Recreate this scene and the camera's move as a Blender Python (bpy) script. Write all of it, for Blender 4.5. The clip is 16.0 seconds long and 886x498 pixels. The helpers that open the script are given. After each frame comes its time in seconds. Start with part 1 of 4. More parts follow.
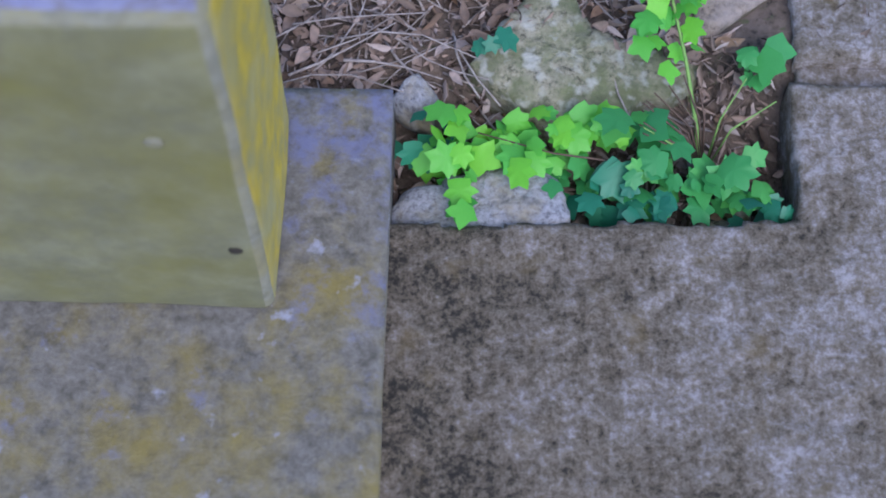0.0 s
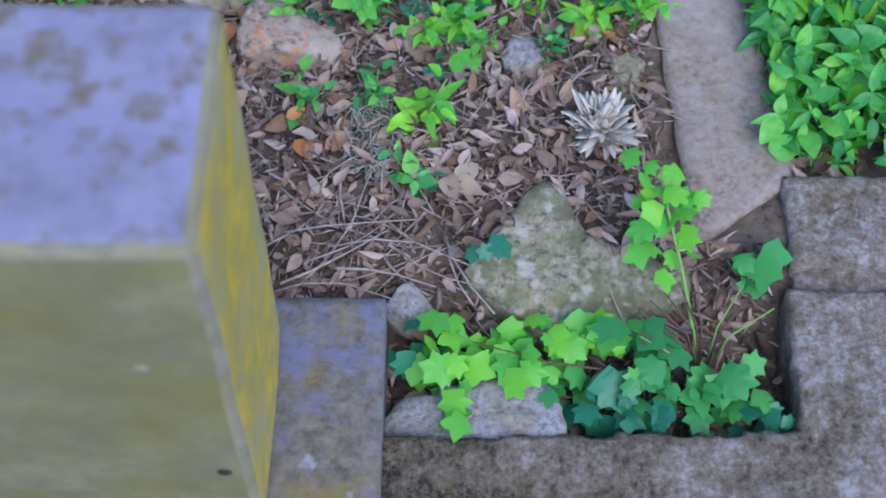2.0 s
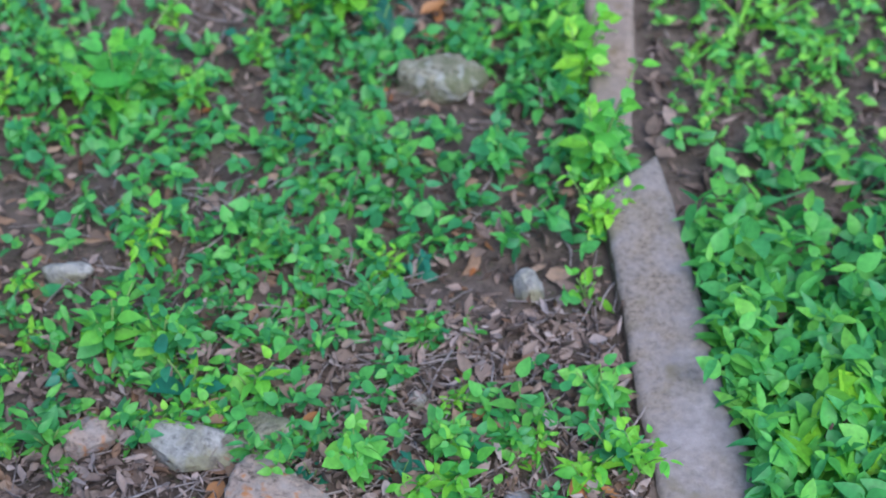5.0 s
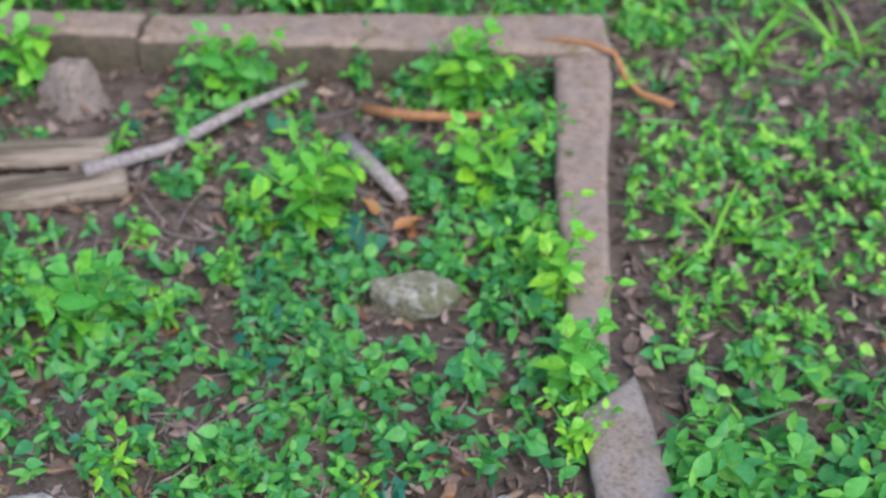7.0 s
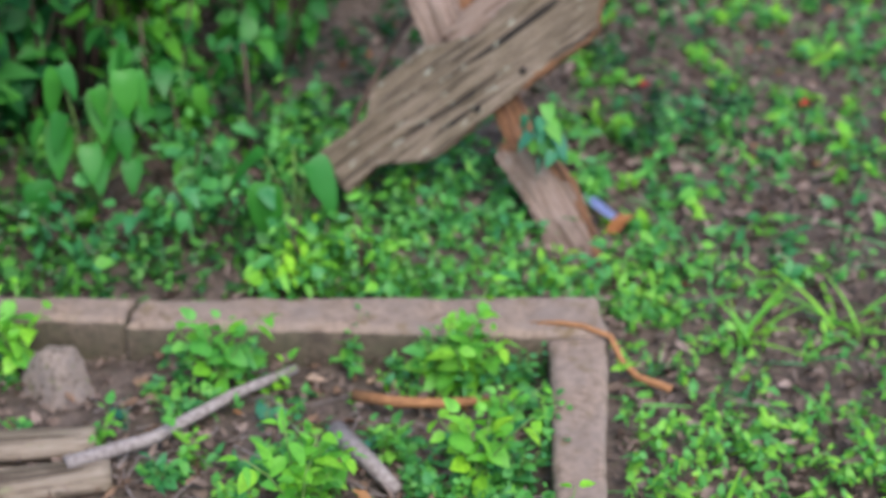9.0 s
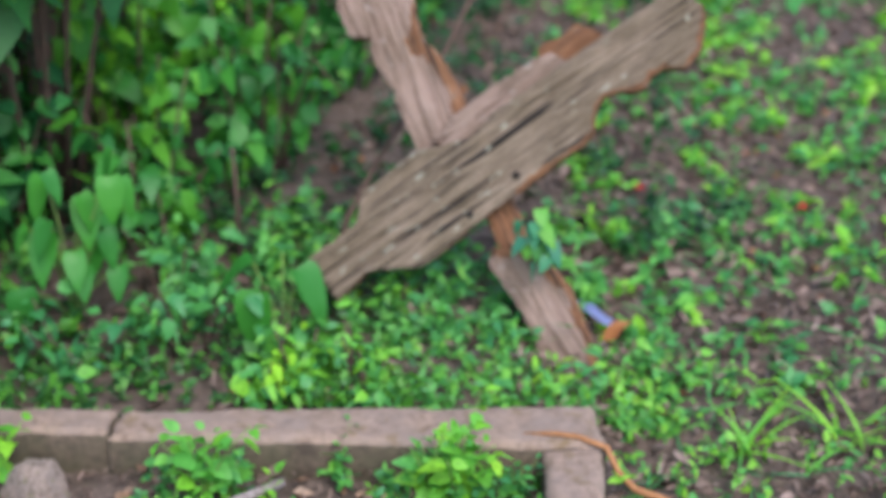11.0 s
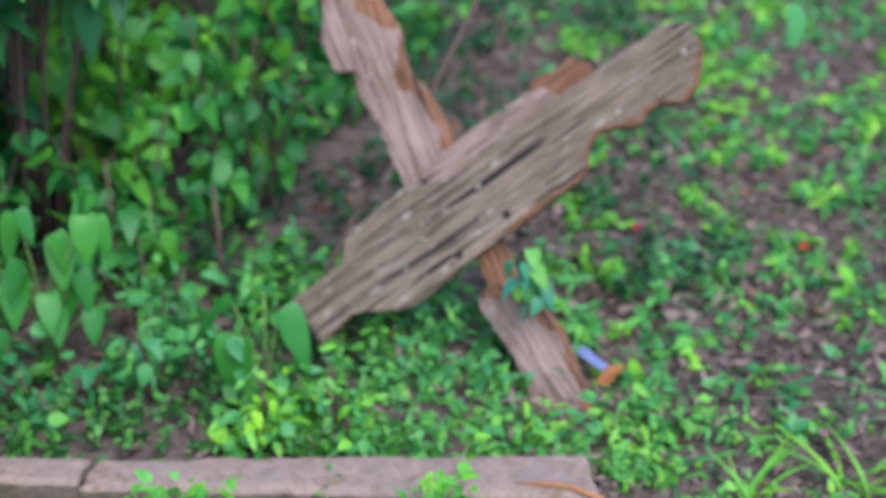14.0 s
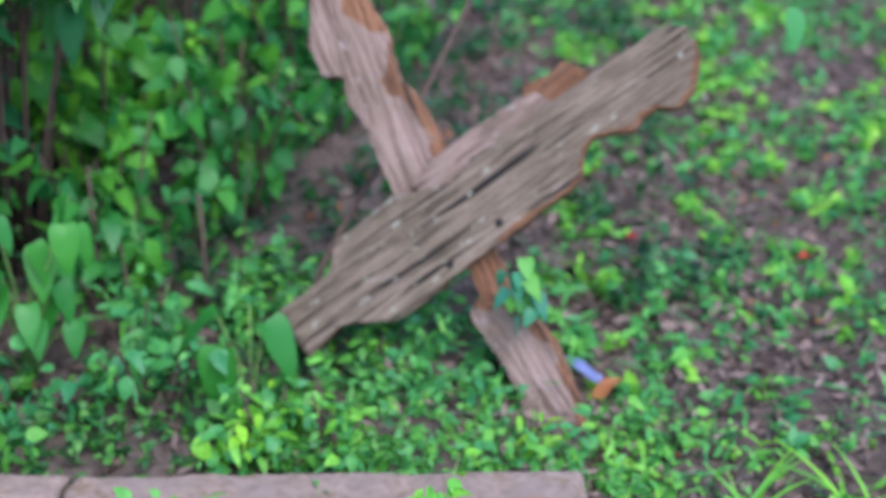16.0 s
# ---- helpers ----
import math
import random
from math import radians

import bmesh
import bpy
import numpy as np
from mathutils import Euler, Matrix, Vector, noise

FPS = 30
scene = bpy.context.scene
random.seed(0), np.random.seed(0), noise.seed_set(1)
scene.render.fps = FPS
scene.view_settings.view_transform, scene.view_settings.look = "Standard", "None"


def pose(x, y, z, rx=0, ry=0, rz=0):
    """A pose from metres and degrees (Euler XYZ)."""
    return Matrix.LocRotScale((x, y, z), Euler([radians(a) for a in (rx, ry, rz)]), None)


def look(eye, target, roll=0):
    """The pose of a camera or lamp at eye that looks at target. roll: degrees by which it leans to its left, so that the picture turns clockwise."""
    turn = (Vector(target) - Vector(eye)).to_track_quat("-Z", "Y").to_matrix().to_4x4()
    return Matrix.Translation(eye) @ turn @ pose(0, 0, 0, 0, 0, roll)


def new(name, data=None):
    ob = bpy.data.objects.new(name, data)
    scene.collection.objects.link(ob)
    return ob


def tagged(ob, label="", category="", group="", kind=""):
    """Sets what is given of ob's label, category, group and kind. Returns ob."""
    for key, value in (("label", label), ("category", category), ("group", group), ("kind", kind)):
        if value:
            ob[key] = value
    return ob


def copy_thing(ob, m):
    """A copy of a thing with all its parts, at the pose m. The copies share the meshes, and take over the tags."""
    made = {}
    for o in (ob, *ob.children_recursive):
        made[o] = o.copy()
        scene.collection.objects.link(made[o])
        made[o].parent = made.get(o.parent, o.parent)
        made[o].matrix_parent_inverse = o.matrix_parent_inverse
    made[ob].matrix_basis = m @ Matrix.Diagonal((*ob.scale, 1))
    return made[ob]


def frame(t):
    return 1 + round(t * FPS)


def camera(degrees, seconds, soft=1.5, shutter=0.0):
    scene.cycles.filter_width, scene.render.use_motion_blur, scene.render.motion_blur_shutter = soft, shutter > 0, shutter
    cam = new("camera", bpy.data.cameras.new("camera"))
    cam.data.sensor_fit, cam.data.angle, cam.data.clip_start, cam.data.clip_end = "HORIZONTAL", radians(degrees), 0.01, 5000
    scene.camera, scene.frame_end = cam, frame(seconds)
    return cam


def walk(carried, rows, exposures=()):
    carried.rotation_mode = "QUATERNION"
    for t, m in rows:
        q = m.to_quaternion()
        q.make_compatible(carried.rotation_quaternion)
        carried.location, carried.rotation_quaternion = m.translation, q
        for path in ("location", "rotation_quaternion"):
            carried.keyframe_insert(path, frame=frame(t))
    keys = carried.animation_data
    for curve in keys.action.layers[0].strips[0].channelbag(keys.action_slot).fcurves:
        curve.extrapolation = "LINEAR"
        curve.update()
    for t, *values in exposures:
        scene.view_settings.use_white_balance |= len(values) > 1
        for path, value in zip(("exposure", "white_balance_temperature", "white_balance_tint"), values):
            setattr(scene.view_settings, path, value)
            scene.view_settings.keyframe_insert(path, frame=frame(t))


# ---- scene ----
cam = camera(30.0, 16.0, soft=1.8)
PATH = [
    (0, (0.0921, -0.9765, 1.7407), (0.0711, -0.1431, -0.0772), -0.02),
    (0.5, (0.0919, -0.9610, 1.7396), (0.0721, -0.0994, -0.0652), 0.01),
    (1, (0.0915, -0.9455, 1.7386), (0.0727, -0.0343, -0.0416), 0.01),
    (1.5, (0.0911, -0.9301, 1.7378), (0.0736, 0.0114, -0.0266), 0.08),
    (2, (0.0904, -0.9146, 1.7375), (0.0735, 0.0949, 0.0111), 0.11),
    (2.5, (0.0893, -0.8991, 1.7377), (0.0725, 0.1888, 0.0596), -0.00),
    (3, (0.0880, -0.8832, 1.7384), (0.0724, 0.2844, 0.1147), -0.07),
    (3.5, (0.0866, -0.8664, 1.7393), (0.0728, 0.3465, 0.1491), -0.03),
    (4, (0.0851, -0.8487, 1.7402), (0.0728, 0.4250, 0.1982), 0.08),
    (4.2, (0.0845, -0.8415, 1.7405), (0.0733, 0.4562, 0.2187), 0.12),
    (6.3, (0.0789, -0.7643, 1.7439), (0.0777, 0.7373, 0.4228), -0.19),
    (6.5, (0.0789, -0.7566, 1.7437), (0.0782, 0.7592, 0.4389), -0.10),
    (7, (0.0791, -0.7373, 1.7426), (0.1053, 0.8020, 0.4660), 0.40),
    (7.5, (0.0794, -0.7179, 1.7409), (0.1112, 0.8623, 0.5153), 0.27),
    (8, (0.0800, -0.6989, 1.7384), (0.1124, 0.9494, 0.6061), 0.22),
    (8.5, (0.0815, -0.6802, 1.7352), (0.1152, 1.0098, 0.6663), 0.07),
    (9, (0.0840, -0.6619, 1.7311), (0.1182, 1.0625, 0.7186), 0.01),
    (9.5, (0.0873, -0.6440, 1.7259), (0.1227, 1.0973, 0.7427), 0.02),
    (10, (0.0911, -0.6263, 1.7196), (0.1275, 1.1377, 0.7777), -0.08),
    (10.2, (0.0927, -0.6192, 1.7169), (0.1294, 1.1495, 0.7838), -0.16),
    (12.3, (0.1106, -0.5449, 1.6790), (0.1483, 1.2537, 0.8050), -0.00),
    (12.5, (0.1124, -0.5374, 1.6752), (0.1491, 1.2619, 0.8027), -0.14),
    (13, (0.1167, -0.5183, 1.6658), (0.1540, 1.2824, 0.7962), -0.15),
    (13.5, (0.1209, -0.4990, 1.6562), (0.1583, 1.3018, 0.7870), -0.05),
    (14, (0.1251, -0.4795, 1.6467), (0.1629, 1.3261, 0.7875), -0.12),
    (14.5, (0.1290, -0.4599, 1.6372), (0.1675, 1.3468, 0.7801), -0.13),
    (15, (0.1328, -0.4400, 1.6277), (0.1724, 1.3687, 0.7752), -0.12),
    (15.5, (0.1363, -0.4202, 1.6183), (0.1769, 1.3897, 0.7682), -0.11),
    (16, (0.1397, -0.4003, 1.6090), (0.1812, 1.4101, 0.7601), -0.16),
]
walk(cam, [(t, look(eye, target, roll)) for t, eye, target, roll in PATH],
     [(0.0, 1.10, 5750, 12), (4.0, 1.16, 5700, 8), (6.5, 1.22, 6350, 10), (8.5, 1.22, 6800, 11), (10.2, 1.30, 6850, 12), (12.3, 1.38, 6500, 15), (16.0, 1.40, 5950, 18)])
cam.data.dof.use_dof = True
cam.data.dof.focus_distance = 2.0
cam.data.dof.aperture_fstop = 3.4

# ---- light: open shade under trees, soft sky ----
world = bpy.data.worlds.new("sky")
scene.world = world
world.use_nodes = True
nt = world.node_tree
sky = nt.nodes.new("ShaderNodeTexSky")
sky.sky_type = 'NISHITA'
sky.sun_disc = False
sky.sun_elevation = radians(52)
sky.sun_rotation = radians(155)
nt.links.new(sky.outputs["Color"], nt.nodes["Background"].inputs["Color"])
nt.nodes["Background"].inputs["Strength"].default_value = 0.15
sun = new("sun", bpy.data.lights.new("sun", 'SUN'))
sun.data.energy = 1.5
sun.data.angle = radians(40)
sun.data.color = (1.0, 0.97, 0.92)
sun.matrix_world = look((0.6, -1.5, 2.1), (0, 0, 0))

# ---- materials ----


def mat(name):
    m = bpy.data.materials.new(name)
    m.use_nodes = True
    return m, m.node_tree.nodes, m.node_tree.links, m.node_tree.nodes["Principled BSDF"]


def ramp(n, l, fac, stops, interp='LINEAR'):
    r = n.new("ShaderNodeValToRGB")
    r.color_ramp.interpolation = interp
    el = r.color_ramp.elements
    while len(el) < len(stops):
        el.new(0.5)
    for e, (p, c) in zip(el, stops):
        e.position = p
        e.color = (*c, 1)
    l.new(fac, r.inputs["Fac"])
    return r.outputs["Color"]


def noise_tex(n, l, scale, detail=6, rough=0.6, stretch=None, kind='noise'):
    co = n.new("ShaderNodeTexCoord")
    src = co.outputs["Object"]
    if stretch:
        mp = n.new("ShaderNodeMapping")
        mp.inputs["Scale"].default_value = stretch[:3]
        if len(stretch) > 3:
            mp.inputs["Rotation"].default_value = stretch[3:]
        l.new(src, mp.inputs["Vector"])
        src = mp.outputs["Vector"]
    if kind == 'voronoi':
        t = n.new("ShaderNodeTexVoronoi")
        t.inputs["Scale"].default_value = scale
        l.new(src, t.inputs["Vector"])
        return t.outputs["Distance"]
    t = n.new("ShaderNodeTexNoise")
    t.inputs["Scale"].default_value = scale
    t.inputs["Detail"].default_value = detail
    t.inputs["Roughness"].default_value = rough
    l.new(src, t.inputs["Vector"])
    return t.outputs["Fac"]


def mix(n, l, fac, a, b):
    m = n.new("ShaderNodeMix")
    m.data_type = 'RGBA'
    for s, v in ((0, fac), (6, a), (7, b)):
        if hasattr(v, "is_output"):
            l.new(v, m.inputs[s])
        elif s == 0:
            m.inputs[0].default_value = v
        else:
            m.inputs[s].default_value = (*v, 1)
    return m.outputs[2]


def bump(n, l, p, height, strength=0.5, dist=0.004):
    b = n.new("ShaderNodeBump")
    b.inputs["Strength"].default_value = strength
    b.inputs["Distance"].default_value = dist
    l.new(height, b.inputs["Height"])
    l.new(b.outputs["Normal"], p.inputs["Normal"])


def stone_mat(name, base, dark, patch, patch_amount=0.5, fine=90.0, coarse=14.0, spots=None, spot_at=0.62, rough=0.9, bump_s=0.6, soft_edge=0.07):
    """Weathered stone: two tones, lichen patches, pits and small spots."""
    m, n, l, p = mat(name)
    f1 = noise_tex(n, l, fine, 8, 0.7)
    tone = ramp(n, l, f1, [(0.36, dark), (0.5, base), (0.68, tuple(min(1, v * 1.35) for v in base))])
    f2 = noise_tex(n, l, coarse, 5, 0.65)
    a = 1 - patch_amount
    msk = ramp(n, l, f2, [(max(0, 0.3 + 0.4 * a - soft_edge), (0, 0, 0)), (0.3 + 0.4 * a + soft_edge, (1, 1, 1))])
    f4 = noise_tex(n, l, fine * 0.6, 6, 0.6)
    pv = ramp(n, l, f4, [(0.3, tuple(v * 0.65 for v in patch)), (0.7, patch)])
    col = mix(n, l, msk, tone, pv)
    if spots:
        f3 = noise_tex(n, l, coarse * 2.6, 4, 0.5)
        sm = ramp(n, l, f3, [(spot_at - 0.3 * soft_edge, (0, 0, 0)), (spot_at + 0.03 + soft_edge, (1, 1, 1))])
        col = mix(n, l, sm, col, spots)
    l.new(col, p.inputs["Base Color"])
    p.inputs["Roughness"].default_value = rough
    bump(n, l, p, f1, bump_s, 0.005)
    return m


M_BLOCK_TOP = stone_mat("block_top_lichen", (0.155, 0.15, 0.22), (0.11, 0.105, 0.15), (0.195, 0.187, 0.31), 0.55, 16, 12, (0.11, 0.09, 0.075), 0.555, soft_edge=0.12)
# Lichen colours, but the dim front and bright flank also hold the light's fall.
M_BLOCK_FRONT = stone_mat("block_front_lichen_dimmed", (0.135, 0.13, 0.085), (0.10, 0.097, 0.07), (0.15, 0.138, 0.042), 0.5, 14, 6, None, soft_edge=0.16)
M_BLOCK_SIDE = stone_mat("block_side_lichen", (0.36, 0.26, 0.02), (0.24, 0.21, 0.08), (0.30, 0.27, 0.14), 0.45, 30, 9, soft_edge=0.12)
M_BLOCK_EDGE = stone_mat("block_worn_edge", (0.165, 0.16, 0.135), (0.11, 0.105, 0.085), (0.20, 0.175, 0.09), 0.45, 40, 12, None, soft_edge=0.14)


def add(n, l, *terms):
    """Sum of (socket, weight) terms."""
    out = None
    for sock, wt in terms:
        m = n.new("ShaderNodeMath")
        m.operation = 'MULTIPLY_ADD'
        l.new(sock, m.inputs[0])
        m.inputs[1].default_value = wt
        if out is None:
            m.inputs[2].default_value = 0.0
        else:
            l.new(out, m.inputs[2])
        out = m.outputs[0]
    return out


def axis_of(n, l, k):
    co = n.new("ShaderNodeTexCoord")
    sp = n.new("ShaderNodeSeparateXYZ")
    l.new(co.outputs["Object"], sp.inputs[0])
    return sp.outputs[k]


def paving_mat():
    """Rough-cut limestone: brown crust and black pits, rubbed lilac-white towards one side, tool marks."""
    m, n, l, p = mat("paving_limestone")
    fine = noise_tex(n, l, 130, 9, 0.8)
    mid = noise_tex(n, l, 44, 8, 0.75)
    wide = noise_tex(n, l, 7, 4, 0.6)
    marks = noise_tex(n, l, 9, 5, 0.6, (9, 0.9, 1))
    tone = add(n, l, (fine, 0.50), (mid, 0.44), (wide, 0.34), (marks, 0.12), (axis_of(n, l, "X"), 0.14))
    col = ramp(n, l, tone, [(0.64, (0.018, 0.013, 0.010)), (0.685, (0.085, 0.065, 0.045)), (0.74, (0.150, 0.118, 0.090)), (0.79, (0.205, 0.172, 0.155)), (0.87, (0.35, 0.315, 0.335))])
    rust = noise_tex(n, l, 13, 5, 0.6)
    rm = ramp(n, l, rust, [(0.58, (0, 0, 0)), (0.68, (0.55, 0.55, 0.55))])
    col = mix(n, l, rm, col, (0.13, 0.092, 0.04))
    l.new(col, p.inputs["Base Color"])
    p.inputs["Roughness"].default_value = 0.93
    bump(n, l, p, tone, 1.0, 0.012)
    return m


def plinth_mat():
    """Plinth slab: grey stone, ochre lichen towards the front, blue-grey lichen towards the back edge."""
    m, n, l, p = mat("plinth_stone")
    fine = noise_tex(n, l, 60, 8, 0.72)
    col = ramp(n, l, fine, [(0.34, (0.06, 0.053, 0.045)), (0.5, (0.112, 0.10, 0.09)), (0.68, (0.165, 0.15, 0.145))])
    ochre = add(n, l, (noise_tex(n, l, 9, 6, 0.66), 1.0), (fine, 0.12), (axis_of(n, l, "Y"), -0.16))
    col = mix(n, l, ramp(n, l, ochre, [(0.52, (0, 0, 0)), (0.74, (0.8, 0.8, 0.8))]), col, (0.165, 0.125, 0.026))
    blue = add(n, l, (noise_tex(n, l, 16, 6, 0.68), 1.0), (fine, 0.2), (axis_of(n, l, "Y"), 0.25))
    col = mix(n, l, ramp(n, l, blue, [(0.66, (0, 0, 0)), (0.84, (0.8, 0.8, 0.8))]), col, (0.11, 0.115, 0.225))
    pale = noise_tex(n, l, 24, 4, 0.6)
    col = mix(n, l, ramp(n, l, pale, [(0.64, (0, 0, 0)), (0.72, (0.7, 0.7, 0.7))]), col, (0.26, 0.26, 0.34))
    l.new(col, p.inputs["Base Color"])
    p.inputs["Roughness"].default_value = 0.9
    bump(n, l, p, fine, 0.7, 0.005)
    return m


M_SLAB = plinth_mat()
M_PAVE = paving_mat()
M_KERB = stone_mat("kerb_stone", (0.20, 0.155, 0.125), (0.085, 0.063, 0.05), (0.31, 0.265, 0.27), 0.45, 120, 7, (0.15, 0.12, 0.075), 0.62, soft_edge=0.12)
M_KERB_FAR = stone_mat("kerb_stone_brown", (0.23, 0.165, 0.13), (0.14, 0.095, 0.07), (0.27, 0.205, 0.175), 0.45, 60, 10, (0.16, 0.11, 0.06), 0.6, soft_edge=0.12)
# Kerb flanks: a darker brown than the top faces.
M_KERB_SIDE = stone_mat("kerb_dark_side", (0.10, 0.073, 0.053), (0.045, 0.032, 0.024), (0.085, 0.078, 0.045), 0.45, 70, 8, (0.05, 0.036, 0.026), 0.56, soft_edge=0.14)
M_ROCK_MOSS = stone_mat("mossy_rock", (0.235, 0.21, 0.155), (0.045, 0.042, 0.028), (0.145, 0.152, 0.08), 0.48, 100, 18, (0.33, 0.32, 0.29), 0.55, bump_s=1.0, soft_edge=0.1)
M_ROCK_GREY = stone_mat("grey_rock", (0.25, 0.245, 0.28), (0.10, 0.098, 0.115), (0.30, 0.25, 0.17), 0.38, 140, 16, (0.07, 0.07, 0.08), 0.62, bump_s=1.0, soft_edge=0.1)
M_ROCK_PALE = stone_mat("pale_rock", (0.31, 0.29, 0.275), (0.13, 0.12, 0.11), (0.23, 0.21, 0.14), 0.45, 60, 16, (0.11, 0.09, 0.07), 0.6, bump_s=1.0)
M_ROCK_PINK = stone_mat("pink_rock", (0.33, 0.24, 0.20), (0.08, 0.055, 0.042), (0.37, 0.30, 0.27), 0.45, 60, 22, (0.38, 0.16, 0.06), 0.57, bump_s=1.0)
M_ROCK_BROWN = stone_mat("brown_rock", (0.22, 0.17, 0.145), (0.10, 0.075, 0.06), (0.25, 0.20, 0.18), 0.45, 75, 18, (0.13, 0.13, 0.06), 0.62, bump_s=1.0)
M_SOIL = stone_mat("soil_litter", (0.085, 0.062, 0.05), (0.012, 0.009, 0.007), (0.16, 0.118, 0.10), 0.5, 150, 26, (0.06, 0.07, 0.03), 0.63, 0.95, 1.0)


def leaf_mat(name, dark, mid, light, trans=0.35, gloss=0.52):
    """A leaf: hue differs from leaf to leaf, light passes through."""
    m, n, l, p = mat(name)
    g = n.new("ShaderNodeNewGeometry")
    oi = n.new("ShaderNodeObjectInfo")
    av = n.new("ShaderNodeMath")
    av.operation = 'MULTIPLY_ADD'
    av.inputs[1].default_value = 0.55
    hf = n.new("ShaderNodeMath")
    hf.operation = 'MULTIPLY'
    hf.inputs[1].default_value = 0.45
    l.new(oi.outputs["Random"], hf.inputs[0])
    l.new(g.outputs["Random Per Island"], av.inputs[0])
    l.new(hf.outputs[0], av.inputs[2])
    col = ramp(n, l, av.outputs[0], [(0.1, dark), (0.5, mid), (0.9, light)])
    f = noise_tex(n, l, 120, 3, 0.5)
    sh = ramp(n, l, f, [(0.3, (0.72, 0.75, 0.72)), (0.7, (1.1, 1.08, 1.0))])
    mm = n.new("ShaderNodeMix")
    mm.data_type, mm.blend_type = 'RGBA', 'MULTIPLY'
    mm.inputs[0].default_value = 1.0
    l.new(col, mm.inputs[6])
    l.new(sh, mm.inputs[7])
    l.new(mm.outputs[2], p.inputs["Base Color"])
    p.inputs["Roughness"].default_value = gloss
    tr = n.new("ShaderNodeBsdfTranslucent")
    l.new(mm.outputs[2], tr.inputs["Color"])
    ms = n.new("ShaderNodeMixShader")
    ms.inputs[0].default_value = trans
    l.new(p.outputs[0], ms.inputs[1])
    l.new(tr.outputs[0], ms.inputs[2])
    l.new(ms.outputs[0], n["Material Output"].inputs["Surface"])
    return m


M_LEAF_BRIGHT = leaf_mat("leaf_bright", (0.08, 0.38, 0.07), (0.16, 0.52, 0.05), (0.32, 0.66, 0.04), 0.4)
M_LEAF_MID = leaf_mat("leaf_mid", (0.04, 0.24, 0.09), (0.08, 0.36, 0.09), (0.18, 0.50, 0.06), 0.38)
M_LEAF_DARK = leaf_mat("leaf_dark", (0.015, 0.13, 0.09), (0.025, 0.19, 0.11), (0.05, 0.26, 0.11), 0.25)
M_LEAF_MIX = leaf_mat("leaf_mixed", (0.05, 0.27, 0.10), (0.11, 0.43, 0.08), (0.28, 0.63, 0.06), 0.4)
# Darker leaf copy: the deep shade on the left is put into its colour.
M_LEAF_SHADE = leaf_mat("leaf_dark_shade", (0.008, 0.05, 0.02), (0.02, 0.12, 0.025), (0.10, 0.36, 0.035), 0.3)
M_DEAD = leaf_mat("dead_leaf", (0.065, 0.04, 0.031), (0.265, 0.185, 0.165), (0.46, 0.39, 0.42), 0.12, 0.7)
M_DEAD_ORANGE = leaf_mat("dead_leaf_orange", (0.28, 0.09, 0.03), (0.36, 0.145, 0.05), (0.40, 0.20, 0.09), 0.15, 0.6)
M_DEAD_PALE = leaf_mat("dead_leaf_pale", (0.38, 0.28, 0.22), (0.42, 0.32, 0.26), (0.46, 0.36, 0.3), 0.1, 0.7)
M_LEAF_BUSH = leaf_mat("leaf_bush", (0.016, 0.14, 0.045), (0.045, 0.28, 0.042), (0.17, 0.50, 0.03), 0.38)
M_LEAF_BROAD = leaf_mat("leaf_broad", (0.018, 0.16, 0.03), (0.03, 0.22, 0.03), (0.055, 0.30, 0.026), 0.3, 0.5)
M_DEAD_BROWN = leaf_mat("dead_leaf_brown", (0.13, 0.065, 0.04), (0.25, 0.15, 0.105), (0.40, 0.29, 0.235), 0.12, 0.65)
M_PETAL = leaf_mat("dried_white", (0.60, 0.55, 0.55), (0.70, 0.65, 0.66), (0.78, 0.74, 0.75), 0.4, 0.8)
M_RED = leaf_mat("red_petal", (0.5, 0.03, 0.03), (0.6, 0.05, 0.05), (0.65, 0.08, 0.05), 0.2)


def plain_mat(name, a, b, scale=60, stretch=None, rough=0.85, strength=0.6):
    m, n, l, p = mat(name)
    f = noise_tex(n, l, scale, 6, 0.65, stretch)
    l.new(ramp(n, l, f, [(0.35, a), (0.65, b)]), p.inputs["Base Color"])
    p.inputs["Roughness"].default_value = rough
    bump(n, l, p, f, strength, 0.003)
    return m


M_STEM = plain_mat("green_stem", (0.10, 0.20, 0.05), (0.17, 0.28, 0.07), 80)
M_STEM_RED = plain_mat("brown_stem", (0.05, 0.03, 0.024), (0.10, 0.06, 0.045), 80)
M_LICHEN = plain_mat("grey_lichen", (0.16, 0.19, 0.16), (0.27, 0.30, 0.27), 90)
M_HOLE = plain_mat("rotten_hole", (0.012, 0.008, 0.006), (0.02, 0.014, 0.01), 80)
M_TWIG = plain_mat("dry_twig", (0.17, 0.135, 0.13), (0.32, 0.275, 0.27), 90)
M_ROOT = plain_mat("rusty_root", (0.22, 0.095, 0.04), (0.36, 0.165, 0.07), 70)
M_PLASTIC_BLUE = plain_mat("pale_blue_plastic", (0.20, 0.25, 0.50), (0.32, 0.37, 0.62), 40, None, 0.35, 0.1)


